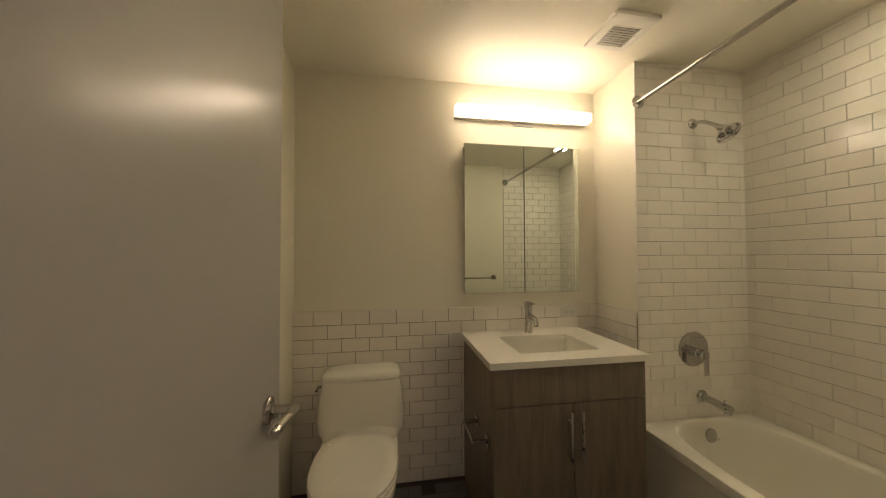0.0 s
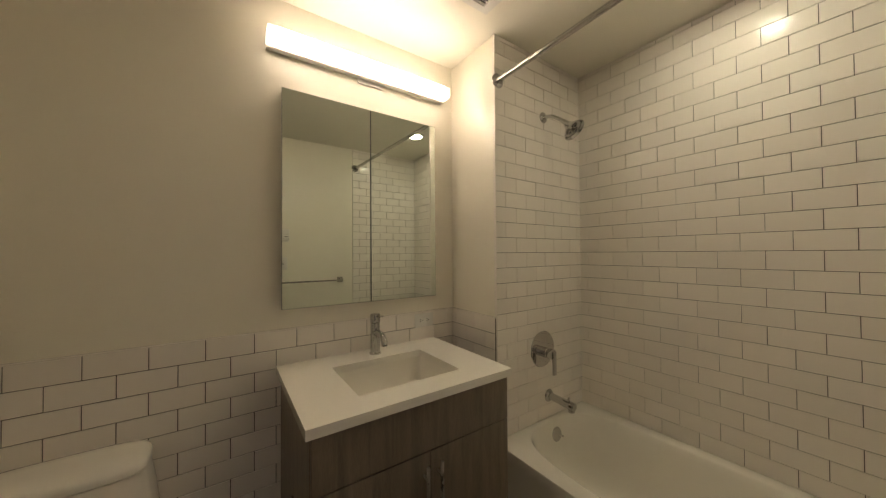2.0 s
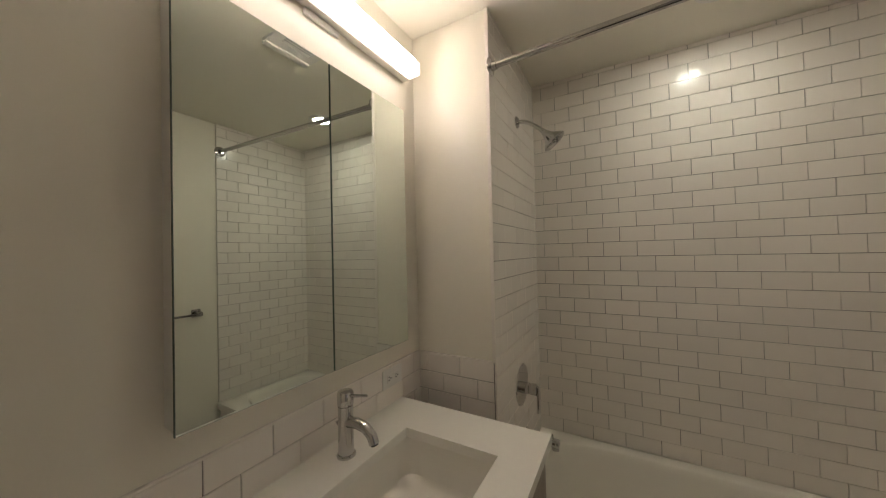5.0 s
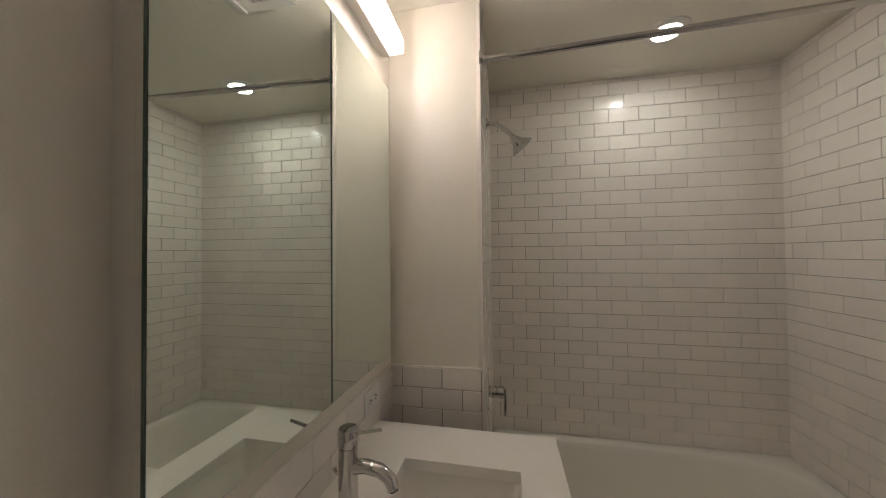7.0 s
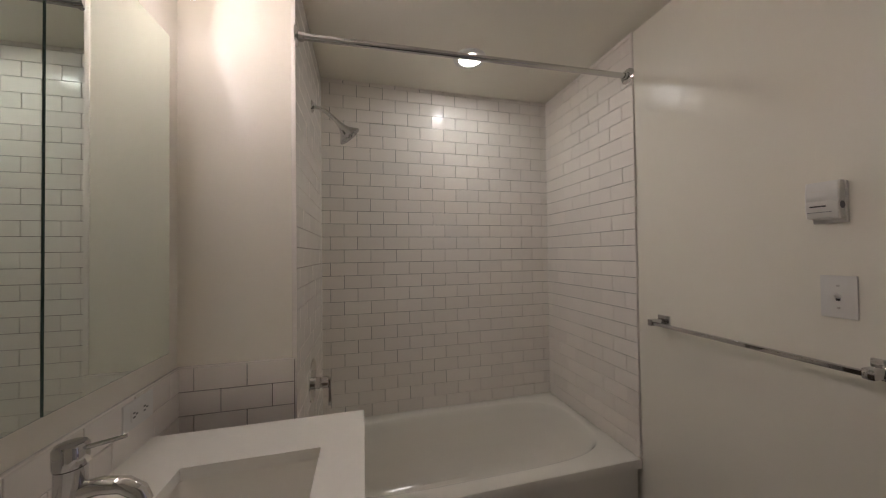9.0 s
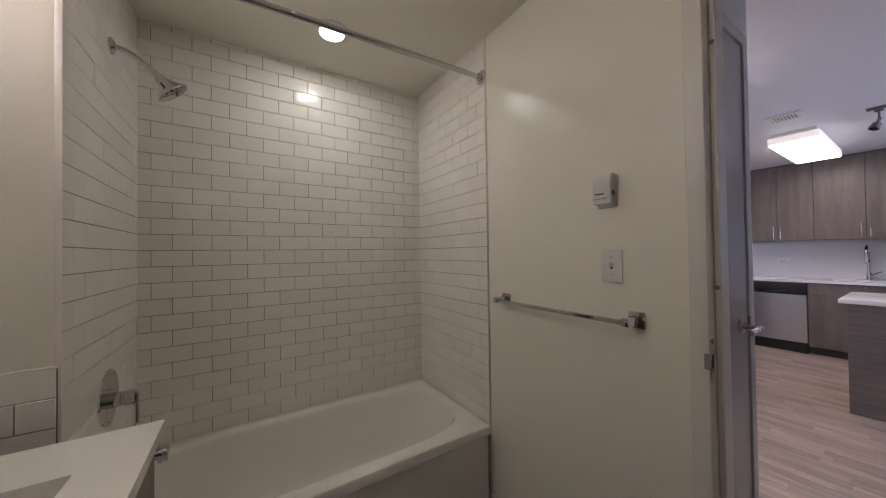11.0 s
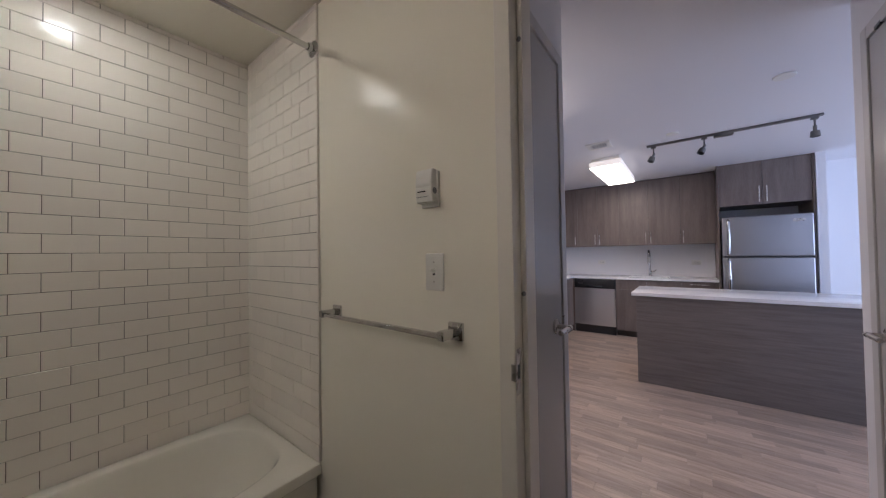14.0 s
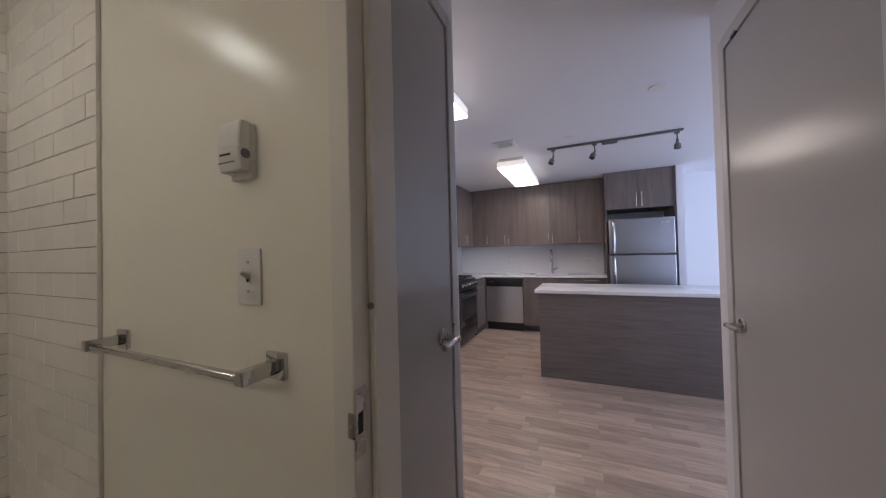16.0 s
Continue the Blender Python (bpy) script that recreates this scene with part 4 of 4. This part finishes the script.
def fridge_surround():
    c = thing("fridge_cabinet", (-0.07, -2.8, 1.885), "grey-taupe wood cabinet above the refrigerator", "cabinet")
    part("side_panel", box(0.351, 0.370, K_SOUTH, -2.485, 0, UP1 + 0.02, 0.001, 1), KITCHEN_WOOD, c)
    part("side_panel", box(-0.494, -0.475, K_SOUTH, -2.485, 0, UP1 + 0.02, 0.001, 1), KITCHEN_WOOD, c)
    part("body", box(-0.474, 0.350, K_SOUTH, -2.522, 1.885, UP1 + 0.02), CABINET_EDGE, c)
    part("back_panel", box(-0.474, 0.350, K_SOUTH, K_SOUTH + 0.01, 1.70, 1.884), ROOM_PAINT, c)
    for a, b, hx in ((-0.473, -0.0635, -0.095), (-0.0605, 0.349, -0.028)):
        d = part("door", box(a, b, -2.521, -2.50, 1.885, UP1 + 0.015, 0.001, 1), KITCHEN_WOOD, c)
        bar_handle(hx, -2.50, 1.91, 2.11, 0, d)


fridge_surround()


def refrigerator():
    x0, x1, yf = -0.448, 0.340, -2.352
    r = thing("refrigerator", (-0.055, -2.7, 0), "stainless steel top-freezer refrigerator", "refrigerator")
    part("body", box(x0 + 0.01, x1 - 0.01, -3.08, yf - 0.065, 0.02, 1.715, 0.004, 1), FRIDGE_GREY, r)
    part("kick_plate", box(x0 + 0.02, x1 - 0.02, yf - 0.08, yf - 0.05, 0.0, 0.09, 0.003, 1), BLACK, r)
    for z0, z1 in ((0.10, 1.218), (1.230, 1.728)):
        d = part("door", box(x0, x1, yf - 0.062, yf, z0, z1, 0.014, 4), STEEL_V, r)
        lo, hi = (0.72, 1.20) if z0 < 1 else (1.245, 1.70)
        part("handle", sweep([(x1 - 0.055, yf - 0.002, lo), (x1 - 0.058, yf + 0.04, lo + 0.025), (x1 - 0.06, yf + 0.052, (lo + hi) / 2), (x1 - 0.058, yf + 0.04, hi - 0.025), (x1 - 0.055, yf - 0.002, hi)], [0.014, 0.016, 0.017, 0.016, 0.014], 16), CHROME, d, "curved bright metal handle")
        if z0 > 1:
            part("badge", box(x0 + 0.065, x0 + 0.165, yf - 0.001, yf + 0.003, 1.640, 1.672, 0.001, 1), NICKEL, d, "small dark badge plate")


refrigerator()


def base_front(x0, x1, z0, z1, parent, name="door"):
    return part(name, box(x0 + 0.002, x1 - 0.002, -2.539, -2.520, z0, z1, 0.001, 1), KITCHEN_WOOD, parent)


def base_unit(x0, x1, splits, label):
    c = thing("base_cabinet", ((x0 + x1) / 2, -2.8, 0), label, "cabinet", "base kitchen cabinets")
    bm = box(x0 + 0.0005, x1 - 0.0005, K_SOUTH, -2.540, 0.10, 0.882)
    box(x0 + 0.0005, x1 - 0.0005, K_SOUTH, -2.60, 0.0, 0.10, bm=bm)
    part("body", bm, CABINET_EDGE, c)
    for a, b in splits:
        d = base_front(a, b, 0.735, 0.872, c, "drawer_front")
        if len(splits) == 1:
            bar_handle((a + b) / 2, -2.52, 0.845, 0.845, 0.10, d, axis="x")
        base_front(a, b, 0.10, 0.731, c)
    return c


base_unit(0.775, 1.600, [(0.775, 1.187), (1.187, 1.600)], "grey-taupe wood sink cabinet")
base_unit(0.372, 0.775, [(0.372, 0.775)], "grey-taupe wood base cabinet with a drawer")
_c = thing("base_cabinet", (2.5, -2.5, 0), "grey-taupe wood corner base cabinet beside the stove", "cabinet", "base kitchen cabinets")
_bm = box(2.215, K_EAST, K_SOUTH, -2.545, 0.0, 0.882)
box(2.26, K_EAST, -2.545, -2.065, 0.0, 0.882, bm=_bm)
part("body", _bm, CABINET_EDGE, _c)
part("door", box(2.240, 2.259, -2.52, -2.067, 0.10, 0.731, 0.001, 1), KITCHEN_WOOD, _c)
part("drawer_front", box(2.240, 2.259, -2.52, -2.067, 0.735, 0.872, 0.001, 1), KITCHEN_WOOD, _c)
part("filler", box(2.215, 2.262, -2.544, -2.522, 0.0, 0.875, 0.001, 1), KITCHEN_WOOD, _c)


def dishwasher():
    x0, x1, yf = 1.604, 2.211, -2.512
    d = thing("dishwasher", (1.91, -2.8, 0), "stainless steel dishwasher with black control panel", "dishwasher")
    part("body", box(x0 + 0.005, x1 - 0.005, K_SOUTH + 0.02, yf - 0.04, 0.02, 0.875), BLACK, d)
    n = 14
    bm = bmesh.new()
    cols = []
    for k in range(n + 1):
        x = x0 + 0.002 + (x1 - x0 - 0.004) * k / n
        bulge = 0.010 * math.sin(math.pi * k / n) ** 0.7
        cols.append([bm.verts.new((x, y, z)) for y, z in ((yf - 0.04, 0.135), (yf + bulge, 0.135), (yf + bulge, 0.725), (yf - 0.04, 0.725))])
    skin(bm, cols)
    part("door", bm, STEEL, d)
    c = part("control_panel", box(x0 + 0.002, x1 - 0.002, yf - 0.04, yf + 0.012, 0.73, 0.872, 0.006, 2), BLACK, d)
    part("handle_recess", box(x0 + 0.18, x1 - 0.18, yf + 0.011, yf + 0.015, 0.748, 0.772, 0.002, 1), BLACK_GLASS, c)
    for k in range(6):
        part("button", box(x0 + 0.10 + k * 0.028, x0 + 0.115 + k * 0.028, yf + 0.0115, yf + 0.0135, 0.803, 0.809), GROUT, c)
    part("name_strip", box(x1 - 0.13, x1 - 0.06, yf + 0.0115, yf + 0.0132, 0.803, 0.810), NICKEL, c)
    part("kick_plate", box(x0 + 0.003, x1 - 0.003, yf - 0.06, yf - 0.03, 0.0, 0.13, 0.002, 1), BLACK, d)


dishwasher()


def counters():
    c = thing("kitchen_countertop", (1.6, -2.8, 0.885), "white quartz kitchen countertop round the corner", "countertop")
    bm = slab_with_hole(0.372, K_EAST, K_SOUTH, -2.500, 0.885, 0.917, 0.92, 1.45, -3.00, -2.62)
    bmesh.ops.bevel(bm, geom=[e for e in bm.edges if e.calc_face_angle(0) > 0.5], offset=0.002, segments=1, affect="EDGES")
    box(2.225, K_EAST, -2.4995, -2.064, 0.885, 0.917, 0.002, 1, bm=bm)
    part("top", bm, KITCHEN_QUARTZ, c)
    s = thing("kitchen_sink", (1.185, -2.81, 0.7), "steel undermount kitchen sink", "sink")
    part("bowl", loft([oval(1.185, -2.81, z, rx, ry, 10, 48) for z, rx, ry in ((0.884, 0.285, 0.21), (0.884, 0.262, 0.187), (0.72, 0.25, 0.175), (0.70, 0.22, 0.15), (0.695, 0.02, 0.02), (0.690, 0.02, 0.02), (0.692, 0.23, 0.16), (0.72, 0.262, 0.187), (0.875, 0.275, 0.20), (0.884, 0.285, 0.21))], caps=False), STEEL, s)
    f = thing("kitchen_faucet", (1.18, -3.03, 0.917), "tall chrome pull-down kitchen faucet", "faucet")
    part("base", lathe([(0.001, 0), (0.026, 0), (0.025, 0.008), (0.019, 0.014), (0.017, 0.10), (0.001, 0.10)], (1.18, -3.03, 0.917), (0, 0, 1)), CHROME, f)
    arc = [(1.18, -3.03 + 0.09 * (1 - math.cos(a)), 1.235 + 0.09 * math.sin(a)) for a in [k * math.pi / 10 for k in range(11)]]
    part("neck", sweep([(1.18, -3.03, 1.0), (1.18, -3.03, 1.12)] + arc, 0.014, 14), CHROME, f)
    part("spray_head", sweep([(1.18, -2.85, 1.237), (1.18, -2.85, 1.18), (1.18, -2.85, 1.12)], [0.016, 0.019, 0.020], 14), NICKEL, f)
    part("lever", sweep([(1.165, -3.03, 0.985), (1.13, -3.03, 0.99), (1.085, -3.02, 1.02)], [0.012, 0.009, 0.006], 10), CHROME, f)
    b = thing("backsplash", (1.6, K_SOUTH, 0.917), "glossy white kitchen backsplash panel", "backsplash")
    part("panel", box(0.372, K_EAST - 0.011, K_SOUTH, K_SOUTH + 0.010, 0.9172, UP0 - 0.005), SPLASH, b)
    part("panel", box(K_EAST - 0.010, K_EAST, K_SOUTH, -1.30, 0.9172, UP0 - 0.005), SPLASH, b)
    for x in (0.59, 1.90):
        outlet(x, K_SOUTH + 0.0102, 1.135, 1, False, "white outlet on the kitchen backsplash")


counters()


def stove():
    x0, x1, y0, y1 = 2.235, K_EAST - 0.012, -2.058, -1.300
    s = thing("gas_range", (2.56, -1.68, 0), "black and steel freestanding gas range", "stove")
    part("body", box(x0 + 0.03, x1, y0, y1, 0.03, 0.905, 0.003, 1), BLACK, s)
    d = part("oven_door", box(x0, x0 + 0.045, y0 + 0.005, y1 - 0.005, 0.27, 0.755, 0.008, 2), STEEL_DARK, s, "dark steel oven door")
    part("window", box(x0 - 0.002, x0 + 0.002, y0 + 0.09, y1 - 0.09, 0.36, 0.645, 0.001, 1), BLACK_GLASS, d)
    part("handle", sweep([(x0 + 0.004, y0 + 0.05, 0.705), (x0 - 0.045, y0 + 0.08, 0.710), (x0 - 0.055, -1.68, 0.712), (x0 - 0.045, y1 - 0.08, 0.710), (x0 + 0.004, y1 - 0.05, 0.705)], 0.012, 14), STEEL_DARK, d)
    w = part("drawer", box(x0 + 0.002, x0 + 0.045, y0 + 0.005, y1 - 0.005, 0.05, 0.262, 0.006, 2), STEEL_DARK, s, "dark steel storage drawer")
    part("handle", sweep([(x0 + 0.004, y0 + 0.12, 0.205), (x0 - 0.035, y0 + 0.16, 0.205), (x0 - 0.035, y1 - 0.16, 0.205), (x0 + 0.004, y1 - 0.12, 0.205)], 0.009, 12), STEEL_DARK, w)
    p = part("control_panel", box(x0 - 0.004, x0 + 0.06, y0 + 0.002, y1 - 0.002, 0.765, 0.895, 0.010, 2), BLACK, s)
    for k in range(5):
        y = y0 + 0.10 + k * (y1 - y0 - 0.20) / 4
        part("knob", lathe([(0.001, 0), (0.026, 0), (0.025, 0.012), (0.020, 0.032), (0.001, 0.033)], (x0 - 0.003, y, 0.835), (-1, 0, 0.15), 24), CHROME, p, "bright metal burner knob")
    part("cooktop", box(x0 + 0.02, x1 - 0.005, y0 + 0.002, y1 - 0.002, 0.905, 0.922, 0.004, 2), BLACK, s)
    for cy in (y0 + 0.19, y1 - 0.19):
        bm = bmesh.new()
        for a in (-0.15, 0.0, 0.15):
            box(x0 + 0.06, x1 - 0.05, cy + a - 0.005, cy + a + 0.005, 0.938, 0.952, bm=bm)
        for x in (x0 + 0.06, x0 + 0.30, x1 - 0.06):
            box(x, x + 0.01, cy - 0.155, cy + 0.155, 0.9375, 0.951, bm=bm)
            for a in (-0.15, 0.15):
                box(x, x + 0.01, cy + a - 0.005, cy + a + 0.005, 0.922, 0.94, bm=bm)
        part("grate", bm, IRON, s, "black cast iron grate")
        for x in (x0 + 0.17, x0 + 0.45):
            part("burner", lathe([(0.001, 0), (0.045, 0), (0.045, 0.008), (0.03, 0.014), (0.001, 0.014)], (x, cy, 0.922), (0, 0, 1), 24), IRON, s)


stove()


def island():
    i = thing("kitchen_island", (0.1, -1.0, 0), "grey-taupe wood kitchen island with a white top", "kitchen island")
    part("body", box(-1.20, 1.118, -1.36, -0.715, 0, 0.868), CABINET_EDGE, i)
    part("front_panel", box(-1.202, 1.122, -0.714, -0.694, 0.0, 0.868, 0.001, 1), ISLAND_WOOD, i)
    part("end_panel", box(1.1185, 1.122, -1.36, -0.7145, 0.0, 0.868), KITCHEN_WOOD, i)
    part("countertop", box(-1.23, 1.160, -1.40, -0.655, 0.869, 0.902, 0.002, 2), KITCHEN_QUARTZ, i, "white quartz island top")


island()


# ---- kitchen ceiling ----
def ceiling_lamp(x0, x1, y0, y1, label):
    t = thing("ceiling_light", ((x0 + x1) / 2, (y0 + y1) / 2, CEIL), label, "ceiling lamp", "kitchen ceiling lights")
    part("pan", box(x0 + 0.02, x1 - 0.02, y0 + 0.02, y1 - 0.02, CEIL - 0.038, CEIL, 0.003, 1), PLASTIC, t, "white metal pan")
    part("diffuser_rim", box(x0, x1, y0, y1, CEIL - 0.104, CEIL - 0.038, 0.008, 3), KITCHEN_SIDE, t, "dimly glowing side of the diffuser")
    part("diffuser", box(x0 + 0.004, x1 - 0.004, y0 + 0.004, y1 - 0.004, CEIL - 0.112, CEIL - 0.1042, 0.003, 2), KITCHEN_DIFFUSER, t, "glowing white acrylic diffuser panel")


ceiling_lamp(1.275, 1.615, -2.25, -1.05, "lit rectangular white ceiling light over the kitchen")
ceiling_lamp(1.455, 1.80, 0.47, 1.33, "lit rectangular white ceiling light near the hall")


def track_light():
    y, z = -0.925, CEIL - 0.02
    t = thing("track_light", (0.4, y, CEIL), "brushed nickel track light with three spot heads, unlit", "ceiling lamp")
    part("rail", box(-0.215, 1.015, y - 0.017, y + 0.017, z, CEIL, 0.003, 1), TRACK_METAL, t)
    part("feed_box", box(0.335, 0.475, y - 0.03, y + 0.03, z - 0.022, z - 0.0005, 0.004, 1), TRACK_METAL, t)
    for x, q in ((0.955, (0.35, 0.25, -0.9)), (0.545, (0.4, 0.3, -0.85)), (-0.165, (0.0, 0.0, -1.0))):
        q = Vector(q).normalized()
        h = part("spot_head", box(x - 0.022, x + 0.022, y - 0.016, y + 0.016, z - 0.02, z - 0.0005, 0.003, 1), TRACK_METAL, t)
        e = Vector((x, y, z - 0.085))
        part("stem", rod((x, y, z - 0.018), e, 0.007, seg=12), TRACK_METAL, h)
        part("shade", lathe([(0.001, -0.012), (0.012, -0.012), (0.012, 0.028), (0.027, 0.032), (0.031, 0.078), (0.026, 0.080), (0.024, 0.06), (0.001, 0.06)], e, q, 24), TRACK_METAL, h)


track_light()


def ceiling_disc(x, y, r, label):
    t = thing("smoke_detector", (x, y, CEIL), label, "smoke detector")
    part("cover", lathe([(0.001, 0), (r, 0), (r, 0.006), (r * 0.93, 0.010), (0.001, 0.012)], (x, y, CEIL), (0, 0, -1)), PLASTIC, t)


ceiling_disc(0.785, -0.67, 0.05, "small round white smoke detector on the ceiling")
ceiling_disc(0.18, 0.095, 0.055, "round white sprinkler cover on the ceiling")
_v = thing("ceiling_vent", (1.40, -0.56, CEIL), "white slotted ceiling air vent", "vent")
part("frame", slab_with_hole(1.295, 1.515, -0.67, -0.455, CEIL - 0.010, CEIL, 1.325, 1.485, -0.635, -0.49), PLASTIC, _v)
# Shade inside the vent is a near-black sheet behind its slats.
part("backing", box(1.325, 1.485, -0.635, -0.49, CEIL - 0.002, CEIL), DARK_SLOT, _v)
for _k in range(8):
    part("slat", box(1.328 + _k * 0.02, 1.338 + _k * 0.02, -0.635, -0.49, CEIL - 0.009, CEIL - 0.003), PLASTIC, _v)


# ---- tiles and planks ----
MESHES = {}


def tile_mesh(w, h, mat, depth=TILE_T, edge=0.0010):
    """One tile in its own plane: x along, y up, z out of the wall, with a softened face edge. Shared by size."""
    key = (round(w, 4), round(h, 4), mat.name)
    if key not in MESHES:
        bm = bmesh.new()
        rings = []
        for i, z in ((0.0, 0.0), (0.0, depth - edge), (edge, depth)):
            rings.append([bm.verts.new((x, y, z)) for x, y in ((i, i), (w - i, i), (w - i, h - i), (i, h - i))])
        skin(bm, rings)
        me = bpy.data.meshes.new("tile")
        bm.to_mesh(me)
        bm.free()
        me.materials.append(mat)
        smooth(me, 25)
        MESHES[key] = me
    return MESHES[key]


def tile_wall(parent, corner, along, out, length, rows, first, pitch, joint=0.0021):
    """Running bond over a wall: rows of (z0, z1); first gives the first upright joint's distance from the corner, row by row."""
    along, out = Vector(along), Vector(out)
    turn = Matrix((along, Vector((0, 0, 1)), out)).transposed().to_4x4()
    for k, (z0, z1) in enumerate(rows):
        cuts = [0.0]
        u = first[k % 2]
        while u < length - 0.012:
            if u > 0.012:
                cuts.append(u)
            u += pitch
        cuts.append(length)
        for a, b in zip(cuts, cuts[1:]):
            ob = new("tile", tile_mesh(b - a - joint, z1 - z0 - joint, TILE))
            wob = Matrix.Translation((0, 0, random.uniform(-0.0003, 0.0003))) @ pose(0, 0, 0, random.gauss(0, 0.3), random.gauss(0, 0.22))
            ob.matrix_basis = Matrix.Translation(Vector(corner) + along * (a + joint / 2) + Vector((0, 0, z0 + joint / 2))) @ turn @ wob
            ob.parent = parent


def grout_bed(name, x0, x1, y0, y1, z0, z1, label):
    return structure(name, box(x0, x1, y0, y1, z0, z1), GROUT, label, "tiled wall")


TOP = 2.340
alcove = [(TOP + 0.070, CEIL), (TOP, TOP + 0.070)] + [(max(TOP - k * PV, 0.427), TOP + PV - k * PV) for k in range(1, 27)]
alcove = [r for r in alcove if r[1] - r[0] > 0.006]
BED = 0.0055
east = grout_bed("tile_field_east", X_EAST - BED, X_EAST, 2.2905, 3.7695, 0.43, CEIL, "white subway tile wall along the bathtub")
tile_wall(east, (X_EAST - BED + 0.003, 3.7695, 0), (0, -1, 0), (-1, 0, 0), 1.479, alcove, (0.125, 0.048), PU)
plumb = grout_bed("tile_field_plumbing", X_CHASE + 0.003, X_EAST - BED, Y_PLUMB - BED, Y_PLUMB, 0.43, CEIL, "white subway tile wall behind the shower fittings")
tile_wall(plumb, (X_CHASE + 0.0003, Y_PLUMB - BED + 0.003, 0), (1, 0, 0), (0, -1, 0), X_EAST - X_CHASE - 0.0083, alcove, (0.145, 0.067), 0.1540)
south = grout_bed("tile_field_south", 1.980, X_EAST - BED, Y_SOUTH, Y_SOUTH + BED, 0.43, CEIL, "white subway tile wall at the foot of the bathtub")
tile_wall(south, (X_EAST - BED - 0.003, Y_SOUTH + BED - 0.003, 0), (-1, 0, 0), (0, 1, 0), X_EAST - BED - 0.003 - 1.974, alcove, (0.1205, 0.0435), 0.1550)
WP = 0.0783
waist = [(1.023 - (k + 1) * WP, 1.023 - k * WP) for k in range(13)]
north = grout_bed("tile_field_north", X_WEST, X_CHASE, Y_NORTH - BED, Y_NORTH, 0, 1.020, "white subway tile wainscot on the toilet wall")
tile_wall(north, (X_WEST, Y_NORTH - BED + 0.003, 0), (1, 0, 0), (0, -1, 0), X_CHASE - X_WEST - BED, waist, (0.199 - X_WEST, 0.277 - X_WEST), 0.1572, 0.0029)
chase = grout_bed("tile_field_chase", X_CHASE - BED, X_CHASE, 3.774, Y_NORTH - BED, 0, 1.020, "white subway tile wainscot on the plumbing wall side")
tile_wall(chase, (X_CHASE - BED + 0.003, Y_NORTH - BED - 0.003, 0), (0, -1, 0), (-1, 0, 0), Y_NORTH - BED - 3.777, waist, (0.042, 0.1206), 0.1572, 0.0029)

structure("trim_3", box(1.9715, 1.9755, Y_SOUTH, Y_SOUTH + 0.0112, 0.43, CEIL, 0.0015, 2), TILE, "white finishing edge of the bathtub tiles", "trim")
structure("trim_4", box(X_CHASE - 0.0025, X_CHASE + 0.0015, Y_PLUMB - 0.0112, Y_PLUMB + 0.004, 0.43, CEIL, 0.0015, 2), TILE, "white finishing edge of the plumbing wall tiles", "trim")
structure("trim_1", box(X_WEST, X_CHASE - 0.0105, Y_NORTH - 0.0105, Y_NORTH, 1.0215, 1.0275, 0.002, 2), TILE, "white caulked top edge of the tile wainscot", "trim")
structure("trim_2", box(X_CHASE - 0.0105, X_CHASE, 3.771, Y_NORTH - 0.0005, 1.0215, 1.0275, 0.002, 2), TILE, "white caulked top edge beside the bathtub", "trim")
CELL = 0.0785
for _i in range(-26, 27):
    for _j in range(0, 25):
        _m = (_i - _j) % 4
        _x, _y = 1.05 + _i * CELL, 2.29 + _j * CELL
        if _m == 0:
            _w, _h = 2 * CELL, CELL
        elif _m == 3:
            _w, _h = CELL, 2 * CELL
        else:
            continue
        if _x < X_WEST - 0.03 or _x + _w > 1.99 or _y + _h > 4.15:
            continue
        _t = new("floor_tile", tile_mesh(_w - 0.004, _h - 0.004, FLOOR_TILE))
        _t.location = (_x + 0.002, _y + 0.002, -0.0075)
        _t.parent = bath_floor


def plank_mesh(w):
    key = ("plank", w)
    if key not in MESHES:
        bm = bmesh.new()
        rings = [[bm.verts.new((x, y, z)) for x, y in ((i, i), (w - i, i), (w - i, 0.0695 - i), (i, 0.0695 - i))] for i, z in ((0.0, -0.012), (0.0, -0.0008), (0.0008, 0.0))]
        skin(bm, rings)
        me = bpy.data.meshes.new("plank")
        bm.to_mesh(me)
        bm.free()
        me.materials.append(PLANK)
        MESHES[key] = me
    return MESHES[key]


def planks():
    rnd = random.Random(7)
    far = bmesh.new()
    y = K_SOUTH
    while y < Y_HALL - 0.03:
        x = K_WEST + rnd.uniform(-0.5, 0.0)
        while x < K_EAST:
            w = rnd.choice((0.26, 0.34, 0.42, 0.52, 0.64))
            lo = K_WEST if y < HALL_W_END - 0.03 else HALL_W
            hi = K_EAST if y < HALL_E_END - 0.03 else HALL_E
            a, b = max(x, lo), min(x + w, hi)
            x += w
            if b - a < 0.02:
                continue
            d = round(b - a - 0.0005, 4)
            if -0.45 < (a + b) / 2 < 1.75 and y > -0.72:
                ob = new("plank", plank_mesh(d))
                ob.location = (a, y, 0)
                ob.parent = kitchen_floor
            else:
                rings = [[far.verts.new((a + u, y + v, z)) for u, v in ((0, 0), (d, 0), (d, 0.0695), (0, 0.0695))] for z in (-0.012, 0.0)]
                skin(far, rings)
        y += 0.070
    tagged(part("plank_field", far, PLANK_FAR, kitchen_floor, "", False), kind="stuff")


planks()
structure("threshold", box(DOOR_W0, DOOR_W1, Y_HALL - 0.01, Y_SOUTH, -0.002, 0.009, 0.003, 1), QUARTZ, "pale stone threshold in the bathroom doorway", "threshold")
